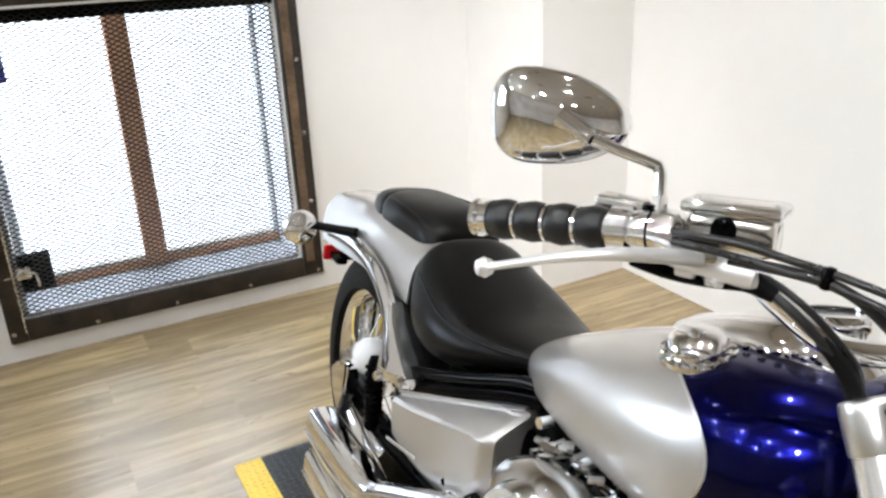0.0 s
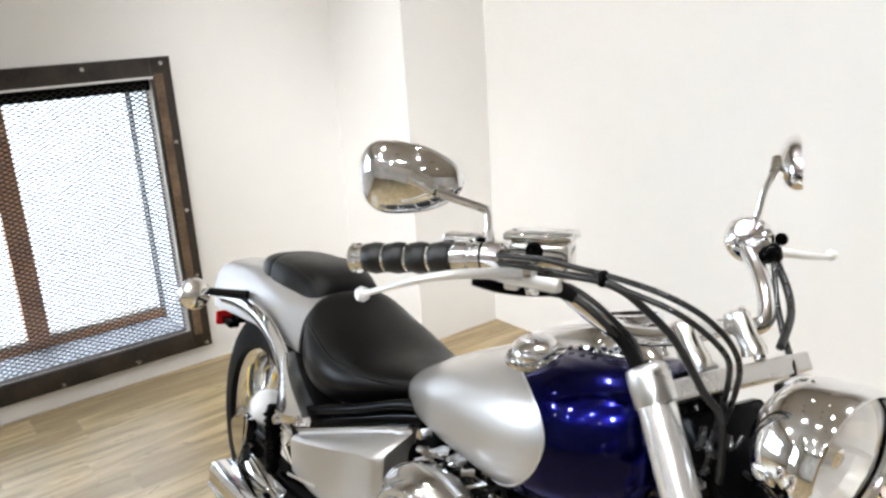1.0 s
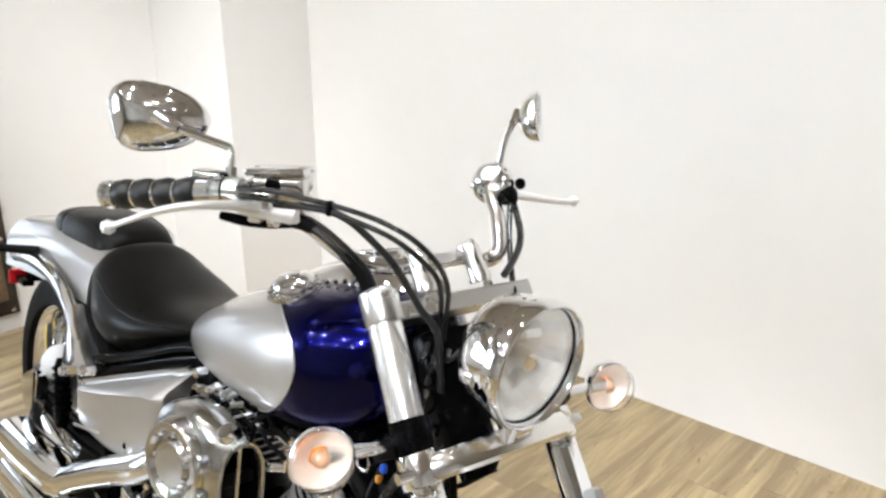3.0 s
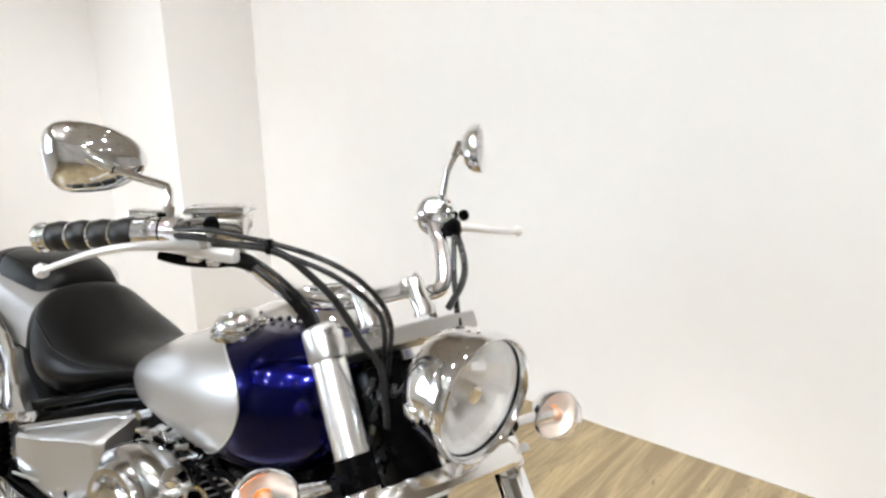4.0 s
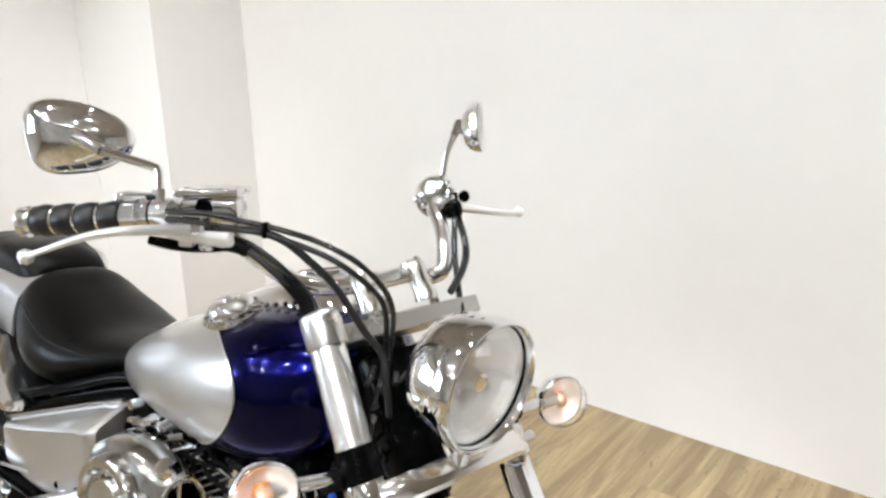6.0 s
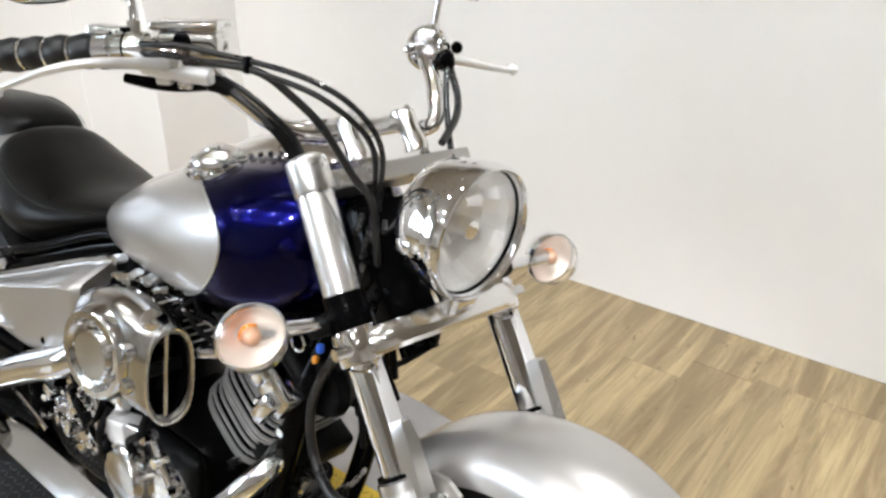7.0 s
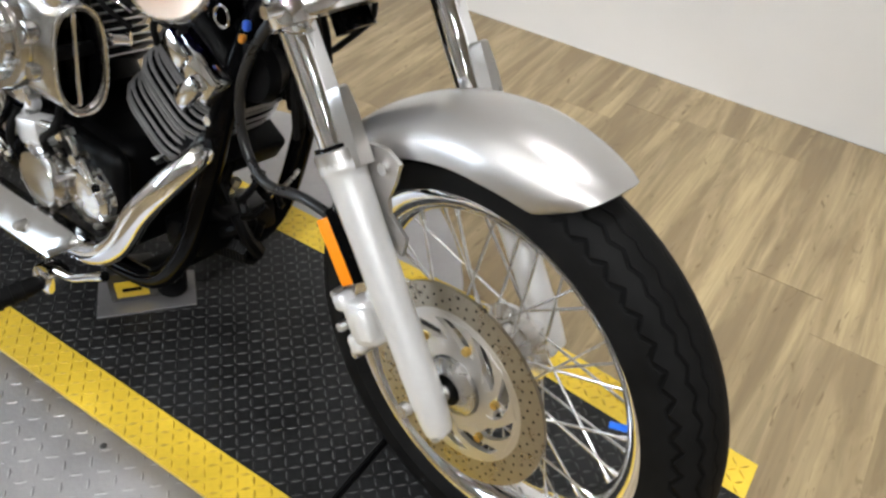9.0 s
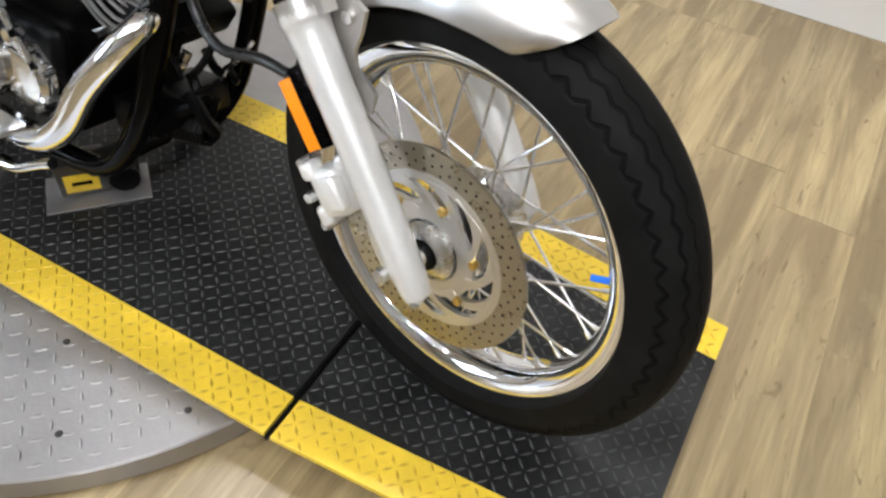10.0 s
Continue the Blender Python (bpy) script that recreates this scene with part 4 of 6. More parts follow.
# cables and hoses on the bars
for pts, r in (
    ([(1.052, -0.292, 1.080), (1.075, -0.280, 1.087), (1.121, -0.262, 1.092), (1.146, -0.240, 1.092), (1.176, -0.213, 1.086), (1.195, -0.194, 1.082), (1.239, -0.170, 1.0755), (1.271, -0.150, 1.066), (1.2955, -0.125, 1.047), (1.309, -0.10, 1.017), (1.306, -0.082, 0.983), (1.289, -0.07, 0.937), (1.255, -0.05, 0.87)], 0.0036),
    ([(1.050, -0.292, 1.072), (1.078, -0.285, 1.080), (1.132, -0.245, 1.079), (1.175, -0.213, 1.075), (1.195, -0.194, 1.072), (1.239, -0.170, 1.063), (1.272, -0.150, 1.052), (1.296, -0.125, 1.030), (1.303, -0.10, 1.002), (1.292, -0.082, 0.9715), (1.277, -0.07, 0.933), (1.245, -0.05, 0.86)], 0.0036),
    ([(1.132, -0.240, 1.074), (1.170, -0.212, 1.075), (1.195, -0.194, 1.073), (1.215, -0.18, 1.066), (1.230, -0.165, 1.051), (1.256, -0.14, 1.019), (1.265, -0.12, 0.986), (1.2745, -0.10, 0.949), (1.283, -0.08, 0.919), (1.282, -0.07, 0.87), (1.262, -0.05, 0.80), (1.235, -0.03, 0.74)], 0.0050),
    ([(1.112, -0.203, 1.040), (1.120, -0.190, 1.039), (1.146, -0.175, 1.025), (1.170, -0.155, 1.0), (1.186, -0.135, 0.974), (1.189, -0.125, 0.955), (1.175, -0.10, 0.90)], 0.0046),
    ([(1.108, -0.196, 1.048), (1.122, -0.182, 1.045), (1.148, -0.165, 1.030), (1.170, -0.145, 1.006), (1.182, -0.125, 0.98), (1.18, -0.11, 0.95)], 0.0036),
    ([(1.0920, 0.2061, 1.0410), (1.1350, 0.1707, 0.9881), (1.1780, 0.1398, 0.9554), (1.2113, 0.1153, 0.9400), (1.2280, 0.1064, 0.9211), (1.2250, 0.1122, 0.9013)], 0.0048),
    ([(1.0950, 0.2125, 1.0273), (1.1400, 0.1893, 0.9944), (1.1750, 0.1549, 0.9729), (1.2086, 0.0997, 0.9506)], 0.0058),
):
    part("control_cable", tube(pts, r, 10, 6), CABLE, bike, "black sheathed control cable", S)
part("cable_clip", box((0.009, 0.011, 0.020), Matrix.Translation((1.197, -0.194, 1.077)), 0.003), BLACK, bike, "black cable clip", S)
part("cable_boot", tube([(1.098, -0.208, 1.040), (1.112, -0.198, 1.043), (1.132, -0.183, 1.034)], [0.009, 0.0115, 0.007], 14, 3), RUBBER, bike, "black rubber cable boot", S)
part("wire_boot", tube([(1.166, -0.156, 1.003), (1.182, -0.138, 0.978), (1.190, -0.125, 0.950)], [0.006, 0.008, 0.0088], 14, 3), RUBBER, bike, "black rubber wiring boot", S)

# headlight
LC = Vector((1.390, 0.003, 0.893))
ML = S @ Matrix.Translation(LC) @ Matrix.Rotation(radians(-83), 4, "Z") @ Matrix.Rotation(radians(-4), 4, "X")   # local +y looks ahead
head = part("headlight", lathe([(0.082, -0.006), (0.0835, -0.014), (0.083, -0.030), (0.081, -0.050), (0.078, -0.060), (0.071, -0.073), (0.052, -0.088), (0.022, -0.099), (0, -0.100)], 56), CHROME, bike, "round chromed headlight", ML)
part("headlight_rim", lathe([(0.0800, -0.008), (0.0803, 0.004), (0.0812, 0.0095), (0.0838, 0.0120), (0.0866, 0.0108), (0.0885, 0.004), (0.0885, -0.010), (0.0870, -0.018), (0.0830, -0.020), (0.0805, -0.014), (0.0800, -0.008)], 64), CHROME, head, "polished headlight bezel", ML)
part("rim_gasket", lathe([(0.0788, -0.0050), (0.0790, -0.0010), (0.0799, 0.0005), (0.0801, -0.0050)], 56), BLACK, head, m=ML)
part("headlight_lens", lathe([(0, 0.011), (0.03, 0.0098), (0.055, 0.0055), (0.0784, -0.003), (0.0784, -0.006), (0.055, 0.0025), (0.03, 0.0068), (0, 0.008)], 56), LENS, head, "clear headlight lens", ML).visible_shadow = False
refl_secs = []
for r, d in ((0.0785, -0.0065), (0.0710, -0.023), (0.058, -0.040), (0.042, -0.053), (0.025, -0.060), (0.012, -0.062)):
    flute = 0.0 if r > 0.078 else 0.022
    refl_secs.append([Vector((r * (1 - flute * (j % 2)) * math.cos(2 * math.pi * j / 40), d - 0.05 * flute * (j % 2), r * (1 - flute * (j % 2)) * math.sin(2 * math.pi * j / 40))) for j in range(40)])
part("reflector", loft(refl_secs, caps=False), MIRRORED, head, "fluted bright reflector", m=ML, smooth=False)
part("bulb_shield", lathe([(0, -0.008), (0.012, -0.010), (0.014, -0.02), (0.014, -0.05)], 24), CHROME, head, m=ML)
part("lamp_bracket", box((0.07, 0.05, 0.05), Matrix.Translation((1.345, 0, 0.797)) @ Matrix.Rotation(radians(20), 4, "Y"), 0.01), CHROME, head, m=S)
for y in (-0.083, 0.083):
    part("lamp_ear", box((0.030, 0.007, 0.018), Matrix.Translation((1.352, y * 0.97, 0.880)), 0.003), CHROME, head, m=S)


def signal(name, p, m, ahead, stalk, label):
    """A round clear turn signal with an amber bulb; ahead is the way its lens looks."""
    M = at(p, ahead) @ Matrix.Scale(1.11, 4)
    body = part(name, lathe([(0.037, 0.0), (0.0385, -0.003), (0.037, -0.012), (0.030, -0.026), (0.016, -0.037), (0, -0.040)], 36, M), CHROME, bike, label, m)
    part("signal_lens", lathe([(0, 0.033), (0.012, 0.0315), (0.024, 0.0255), (0.033, 0.0145), (0.0372, 0.0), (0.0352, 0.0), (0.031, 0.0135), (0.022, 0.0235), (0.011, 0.0295), (0, 0.031)], 36, M), CLEAR, body, "clear turn signal lens", m).visible_shadow = False
    part("reflector", lathe([(0.0345, -0.001), (0.028, -0.012), (0.012, -0.022), (0, -0.023)], 30, M), SIGNALBOWL, body, m=m)
    bulb = part("amber_bulb", lathe([(0, 0.004), (0.006, 0.002), (0.010, -0.003), (0.011, -0.010), (0.008, -0.018)], 24, M), PEACH, body, "pale amber bulb", m)
    part("bulb_cap", lathe([(0.0113, -0.008), (0.0122, -0.012), (0.0092, -0.0185)], 24, M), AMBER, bulb, m=m)
    part("stalk", tube([p - Vector(ahead) * 0.012, stalk], [0.012, 0.0085], 16, 1), CHROME, body, m=m)
    return body


for sy in (-1, 1):
    p = Vector((1.305, 0.258 * sy, 0.792 if sy < 0 else 0.767))
    b = signal("turn_signal", p, S, (1, -0.22, 0.02), leg(0.545, 0.125 * sy, -0.01), "round clear front turn signal with amber bulb")
    part("stalk_rubber", tube([leg(0.545, 0.120 * sy, -0.01), leg(0.545, 0.172 * sy, -0.012)], [0.016, 0.013], 16, 1), RUBBER, b, m=S)

# caliper, reflectors, hose
CM = S @ Matrix.Translation((1.462, -0.098, 0.350)) @ Matrix.Rotation(radians(-35), 4, "Y")
cal = part("brake_caliper", box((0.055, 0.046, 0.070), CM, 0.012, segs=3), SATIN, bike, "alloy brake caliper")
for p, sz in (((-0.022, -0.012, 0.034), (0.026, 0.028, 0.026)), ((-0.026, -0.01, -0.030), (0.026, 0.028, 0.030)), ((0.012, -0.016, 0.0), (0.034, 0.024, 0.052)), ((0.026, 0.006, 0.036), (0.020, 0.024, 0.02))):
    part("caliper_lug", box(sz, CM @ Matrix.Translation(p), 0.008, segs=3), SATIN, cal)
for p in ((-0.030, 0.0, 0.046), (-0.034, 0.0, -0.044), (-0.036, -0.006, 0.0)):
    part("caliper_bolt", lathe([(0, -0.022), (0.007, -0.022), (0.008, -0.016), (0.008, 0.012)], 8, CM @ Matrix.Translation(p)), STEEL, cal)
part("caliper_bracket", box((0.05, 0.010, 0.11), CM @ Matrix.Translation((0.04, 0.012, 0.0)), 0.004), STEEL, cal)
refl = part("side_reflector", box((0.010, 0.030, 0.094), S @ Matrix.Translation((1.425, -0.123, 0.459)) @ Matrix.Rotation(radians(-37), 4, "Y") @ Matrix.Rotation(radians(-52), 4, "Z"), 0.003), AMBER, bike, "amber side reflector on the fork leg")
part("reflector_base", box((0.014, 0.020, 0.105), S @ Matrix.Translation((1.432, -0.118, 0.470)) @ Matrix.Rotation(radians(-37), 4, "Y") @ Matrix.Rotation(radians(-52), 4, "Z"), 0.003), BLACK, refl)
part("brake_hose", tube([(1.25, -0.09, 0.71), (1.215, -0.105, 0.645), (1.195, -0.112, 0.58), (1.205, -0.115, 0.51), (1.26, -0.12, 0.475), (1.35, -0.118, 0.495), (1.42, -0.112, 0.48), (1.45, -0.105, 0.42)], 0.0075, 12, 8), CABLE, bike, "black rubber brake hose", S)
part("speedometer_cable", tube([(1.33, 0.0, 0.745), (1.312, 0.015, 0.705), (1.28, 0.02, 0.672), (1.245, 0.02, 0.64), (1.20, 0.03, 0.60), (1.17, 0.05, 0.54)], 0.0045, 8, 8), RUBBER, bike, "black speedometer cable", S)

def ease(x, xs, ys):
    """Smooth monotone-ish interpolation through a table."""
    k = min(max(int(np.searchsorted(xs, x)) - 1, 0), len(xs) - 2)
    h = xs[k + 1] - xs[k]
    t = min(max((x - xs[k]) / h, 0), 1)
    def slope(i):
        if i == 0 or i == len(xs) - 1:
            j = min(i, len(xs) - 2)
            return (ys[j + 1] - ys[j]) / (xs[j + 1] - xs[j])
        return (ys[i + 1] - ys[i - 1]) / (xs[i + 1] - xs[i - 1])
    m0, m1 = slope(k) * h, slope(k + 1) * h
    return (2 * t ** 3 - 3 * t ** 2 + 1) * ys[k] + (t ** 3 - 2 * t ** 2 + t) * m0 + (3 * t ** 2 - 2 * t ** 3) * ys[k + 1] + (t ** 3 - t ** 2) * m1


# rear wheel, swing arm, shock
MR = Matrix.Translation(REAR)
rear = wheel("rear_wheel", MR, 0.325, 0.195, 0.083, 0.068, 0.085, 0.07, 36, "spoked rear wheel with a chromed rim")
bm = bmesh.new()
q = [(-0.058, 0.378), (-0.046, 0.398), (0.030, 0.437), (0.046, 0.428), (0.032, 0.345), (0.014, 0.292), (0.002, 0.294), (-0.030, 0.335)]
loft([[Vector((x, y, z)) for x, z in q] for y in (-0.150, -0.186)], bm)
bmesh.ops.bevel(bm, geom=list(bm.edges), offset=0.007, segments=3, affect="EDGES")
part("axle_cover", bm, CHROME, bike, "chromed rear axle cover")
part("drum_cover", lathe([(0, -0.012), (0.05, -0.012), (0.078, -0.002), (0.082, 0.02), (0, 0.02)], 36, MR @ Matrix.Translation((0, -0.09, 0))), ALLOY, rear, m=None)
part("swing_arm", tube([(-0.11, -0.125, 0.325), (0.15, -0.125, 0.32), (0.45, -0.11, 0.33)], 0.026, 16, 4), BLACK, bike, "black swing arm")
part("swing_arm", tube([(-0.11, 0.125, 0.325), (0.15, 0.125, 0.32), (0.45, 0.11, 0.33)], 0.026, 16, 4), BLACK, bike, "black swing arm")
shock = part("damper", tube([(0.170, -0.165, 0.345), (0.150, -0.16, 0.500)], 0.011, 16, 1), BLACK, bike, "black damper beside the rear wheel")
coil = [(0.168 - 0.015 * k / 60 + 0.018 * math.cos(k * 0.75), -0.163 + 0.018 * math.sin(k * 0.75), 0.375 + 0.11 * k / 60) for k in range(61)]
part("damper_body", tube([(0.171, -0.165, 0.338), (0.169, -0.165, 0.350), (0.152, -0.162, 0.485), (0.150, -0.162, 0.500)], [0.012, 0.0165, 0.0165, 0.012], 20, 1), BLACK, shock)
part("damper_spring", tube(coil, 0.0042, 8, 1), BLACK, shock)
part("drum_dome", lathe([(0, -0.030), (0.018, -0.028), (0.034, -0.018), (0.043, 0.0), (0.044, 0.03)], 28, Matrix.Translation((0.037, -0.135, 0.450)) @ Matrix.Rotation(radians(-25), 4, "X")), WHITEPAINT, bike, "pale domed cap behind the rear damper")

# rear fender with tail and struts
def arch(u, v):
    """u from tail (0) to front (1); v across."""
    x = -0.415 + 0.62 * u
    top = 0.722 + 0.055 * math.sin(min(1, u * 1.35) * math.pi / 2) - 0.02 * max(0, u - 0.75)
    half = 0.124 + 0.008 * u
    b = v * math.pi / 2
    low = 0.128 + 0.015 * math.sin(u * math.pi)
    return Vector((x + 0.035 * abs(v) ** 2 * (1 - u) ** 3, half * abs(math.sin(b)) ** 0.62 * (1 if v >= 0 else -1), top - low * (1 - max(math.cos(b), 0) ** 0.72)))


secs = []
for k in range(25):
    u = k / 24
    o = [arch(u, -1 + 2 * j / 18) for j in range(19)]
    i = [Vector((p.x, p.y * 0.965, p.z - 0.004)) for p in o]
    secs.append(o + i[::-1])
part("rear_fender", loft(secs), SILVER, bike, "silver painted rear fender")
for sy in (-1, 1):
    st = bmesh.new()
    line = smooth_line([(-0.30, 0.128 * sy, 0.640), (-0.18, 0.134 * sy, 0.664), (-0.04, 0.138 * sy, 0.670), (0.07, 0.144 * sy, 0.654), (0.15, 0.150 * sy, 0.620), (0.20, 0.157 * sy, 0.575), (0.225, 0.165 * sy, 0.515)], 6)
    ring = []
    for i, p in enumerate(line):
        d = (line[min(i + 1, len(line) - 1)] - line[max(i - 1, 0)]).normalized()
        nrm = Vector((0, sy, 0)).cross(d).normalized()
        w = 0.015 + 0.022 * i / len(line)
        ring.append([p + nrm * a + Vector((0, b * sy, 0)) for a, b in ((-w, -0.006), (-w, 0.004), (-w * 0.4, 0.011), (w * 0.4, 0.011), (w, 0.004), (w, -0.006))])
    strut = part("fender_strut", loft(ring, st), CHROME, bike, "curved chromed fender strut")
    part("strut_bolt", lathe([(0, -0.008), (0.010, -0.008), (0.012, 0.0)], 12, Matrix.Translation((0.236, 0.178 * sy, 0.55))), CHROME, strut)
foot_secs = []
for x0, y, z, w, th in ((0.200, -0.154, 0.645, 0.010, 0.012), (0.222, -0.160, 0.612, 0.018, 0.014), (0.262, -0.169, 0.580, 0.036, 0.016), (0.302, -0.178, 0.552, 0.060, 0.018), (0.314, -0.180, 0.540, 0.068, 0.018), (0.316, -0.180, 0.528, 0.066, 0.014)):
    foot_secs.append([Vector((x0 + dx, y + dy, z + dx * 0.38)) for dx, dy in ((-w, -th), (-w * 0.4, -th * 1.25), (w * 0.4, -th * 1.25), (w, -th), (w, th), (-w, th))])
part("strut_foot", loft(foot_secs), CHROME, bike, "flared chromed strut foot")
for x, z in ((0.262, 0.515), (0.365, 0.553)):
    part("strut_nut", lathe([(0, -0.018), (0.009, -0.018), (0.012, -0.012), (0.013, 0.004), (0.016, 0.006), (0.016, 0.012)], 14, Matrix.Translation((x, -0.190, z))), CHROME, bike)
for sy in (-1, 1):
    b = signal("turn_signal", Vector((-0.215, 0.240 * sy, 0.680)), None, (-1, 0, 0), (-0.20, 0.19 * sy, 0.687), "round clear rear turn signal")
    part("stalk_rubber", tube([(-0.205, 0.205 * sy, 0.686), (-0.12, 0.13 * sy, 0.692)], [0.010, 0.013], 14, 1), RUBBER, b)
tl = part("tail_reflector", box((0.016, 0.05, 0.042), Matrix.Translation((-0.405, -0.085, 0.548)), 0.006), REDLENS, bike, "red rear reflector on a black bracket")
part("reflector_bracket", box((0.07, 0.03, 0.018), Matrix.Translation((-0.365, -0.08, 0.545)), 0.004), BLACK, tl)
part("plate_bracket", box((0.05, 0.15, 0.02), Matrix.Translation((-0.35, 0, 0.56)), 0.004), BLACK, bike, "black number plate bracket")

# seats
def cushion(rows, n=48, steps=34):
    """rows: (x, half width, z bottom, z top); a rounded cushion lofted along x."""
    fx = [r[0] for r in rows]
    secs = []
    for k in range(steps + 1):
        x = fx[0] + (fx[-1] - fx[0]) * (0.5 - 0.5 * math.cos(math.pi * k / steps))
        w, zb, zt = (ease(x, fx, [r[i] for r in rows]) for i in (1, 2, 3))
        corner = ease(x, fx, [r[4] if len(r) > 4 else 2.8 for r in rows])
        ring = []
        for j in range(n):
            a = 2 * math.pi * j / n
            ca, sa = math.cos(a), math.sin(a)
            y = w * abs(ca) ** (2 / corner) * (1 if ca > 0 else -1)
            z = (zb + zt) / 2 + (zt - zb) / 2 * abs(sa) ** (2 / corner) * (1 if sa > 0 else -1)
            ring.append(Vector((x, y, z)))
        secs.append(ring)
    bm = loft(secs)
    return bm


seat_rows = [(0.185, 0.094, 0.610, 0.752, 3.0), (0.195, 0.110, 0.585, 0.774, 2.9), (0.22, 0.130, 0.565, 0.782, 2.6), (0.29, 0.150, 0.556, 0.759, 2.4), (0.37, 0.155, 0.570, 0.735, 2.4), (0.45, 0.141, 0.600, 0.716, 2.3), (0.53, 0.110, 0.638, 0.713, 2.2), (0.60, 0.074, 0.668, 0.715, 2.1), (0.65, 0.042, 0.692, 0.717, 2.1), (0.675, 0.022, 0.702, 0.715, 2.1)]
SX, SW, SB, ST, SC = ([r[i] for r in seat_rows] for i in range(5))
CRX, CRZ = (0.185, 0.22, 0.26, 0.32, 0.38, 0.45, 0.53, 0.60, 0.65, 0.675), (0.706, 0.718, 0.714, 0.700, 0.687, 0.680, 0.684, 0.694, 0.704, 0.709)
bm = cushion(seat_rows, 112)
for v in bm.verts:
    d = ease(v.co.x, CRX, CRZ) - v.co.z
    f = min(1, max(0, (v.co.x - 0.23) / 0.07))
    if -0.010 < d < 0.012:
        v.co.y *= 1 - 0.014 * f * (1 - abs(d - 0.001) / 0.011)
    elif 0.012 <= d < 0.075:
        v.co.y *= 1 + 0.016 * f * math.sin(math.pi * (d - 0.012) / 0.063)
seat = part("seat", bm, LEATHER, bike, "black vinyl rider saddle with a stitched crease")
for sy in (-1, 1):
    seam = []
    for k in range(20):
        x = 0.20 + 0.465 * k / 19
        z = ease(x, CRX, CRZ)
        w, zb, zt, cn = (ease(x, SX, tt) for tt in (SW, SB, ST, SC))
        rel = min(abs(z - (zb + zt) / 2) / ((zt - zb) / 2), 0.98)
        seam.append((x, sy * w * (1 - rel ** cn) ** (1 / cn) * 0.975, z + 0.003))
    part("seat_piping", tube(seam, 0.0022, 8, 3), LEATHER, seat)
pil_rows = [(-0.185, 0.036, 0.735, 0.772, 2.6), (-0.175, 0.060, 0.726, 0.792, 2.8), (-0.15, 0.078, 0.722, 0.807, 3.0), (-0.08, 0.093, 0.720, 0.822, 3.0), (0.02, 0.098, 0.720, 0.829, 3.0), (0.10, 0.096, 0.722, 0.827, 2.9), (0.155, 0.092, 0.722, 0.814, 2.8), (0.185, 0.080, 0.724, 0.796, 2.6), (0.195, 0.062, 0.728, 0.776, 2.5)]
bm = cushion(pil_rows, 64, 90)
for v in bm.verts:      # a sewn groove across the pad, and one along its shoulder
    g = math.exp(-((v.co.x + 0.075 - 0.10 * abs(v.co.y)) / 0.006) ** 2)
    c = Vector((v.co.x, 0, 0.765))
    v.co += (c - v.co) * 0.045 * g
    v.co.z -= 0.010
pil = part("pillion_seat", bm, LEATHER, bike, "black vinyl passenger pad with a sewn groove")
for sy in (-1, 1):
    part("pad_piping", tube([(-0.06, 0.080 * sy, 0.800), (0.02, 0.088 * sy, 0.806), (0.10, 0.084 * sy, 0.801), (0.15, 0.080 * sy, 0.790), (0.18, 0.070 * sy, 0.776)], 0.0022, 8, 5), LEATHER, pil)
for sy in (-1, 1):
    part("seat_rail", tube([(0.22, 0.160 * sy, 0.530), (0.29, 0.172 * sy, 0.548), (0.36, 0.170 * sy, 0.570), (0.50, 0.141 * sy, 0.624), (0.63, 0.108 * sy, 0.678), (0.75, 0.09 * sy, 0.70)], 0.011, 12, 5), BLACK, bike, "glossy black seat rail")
    part("seat_valance", loft([[Vector((x, sy * (y + dy), z + dz)) for dy, dz in ((-0.005, -0.017), (0.003, -0.015), (0.006, -0.004), (0.003, 0.008), (-0.005, 0.010))] for x, y, z in ((0.27, 0.168, 0.508), (0.33, 0.172, 0.530), (0.40, 0.165, 0.558), (0.50, 0.143, 0.598), (0.60, 0.118, 0.640), (0.68, 0.102, 0.668))]), BLACK, bike, "glossy black valance under the saddle")

# side covers
for sy in (-1, 1):
    grid = []
    for k in range(33):
        u = k / 32
        x = 0.325 + 0.322 * u
        zt, zb = 0.514 + 0.132 * u, 0.400 + 0.006 * u + 0.040 * u ** 3
        zr = 0.498 + 0.100 * u
        yt, yr, yv = 0.179 - 0.052 * u, 0.194 + 0.006 * math.sin(math.pi * u) - 0.016 * u ** 2, 0.176 - 0.060 * u
        zv = zr + 0.010 + 0.030 * u
        prof = [(yt * 0.5, zt - 0.004), (yt - 0.006, zt - 0.001), (yt, zt - 0.004), (yt + 0.003, zt - 0.3 * (zt - zv)), (yt + 0.003, zv + 0.008), (yv, zv), (yv + 0.001, zv - 0.005), (yr - 0.006, zr + 0.004), (yr, zr - 0.004), (yr - 0.001, zr - 0.02), (yr - 0.004, zr + (zb - zr) * 0.5), (yr - 0.008, zb + 0.022), (yr - 0.015, zb + 0.008), (yr - 0.026, zb), (yr * 0.5, zb)]
        tip = 1 - max(0, (u - 0.93) / 0.07) ** 2 * 0.06
        grid.append([Vector((x + (0.012 * math.sin(math.pi * j / 14) if u > 0.9 else 0), p[0] * tip * sy, p[1])) for j, p in enumerate(prof)])
    sc = part("side_cover", loft(grid), SILVER, bike, "silver painted side cover with a sculpted groove")
    part("cover_badge_bar", box((0.13, 0.003, 0.006), Matrix.Translation((0.405, 0.204 * sy, 0.440)) @ Matrix.Rotation(radians(-14), 4, "Y"), 0.001), ALLOY, sc)

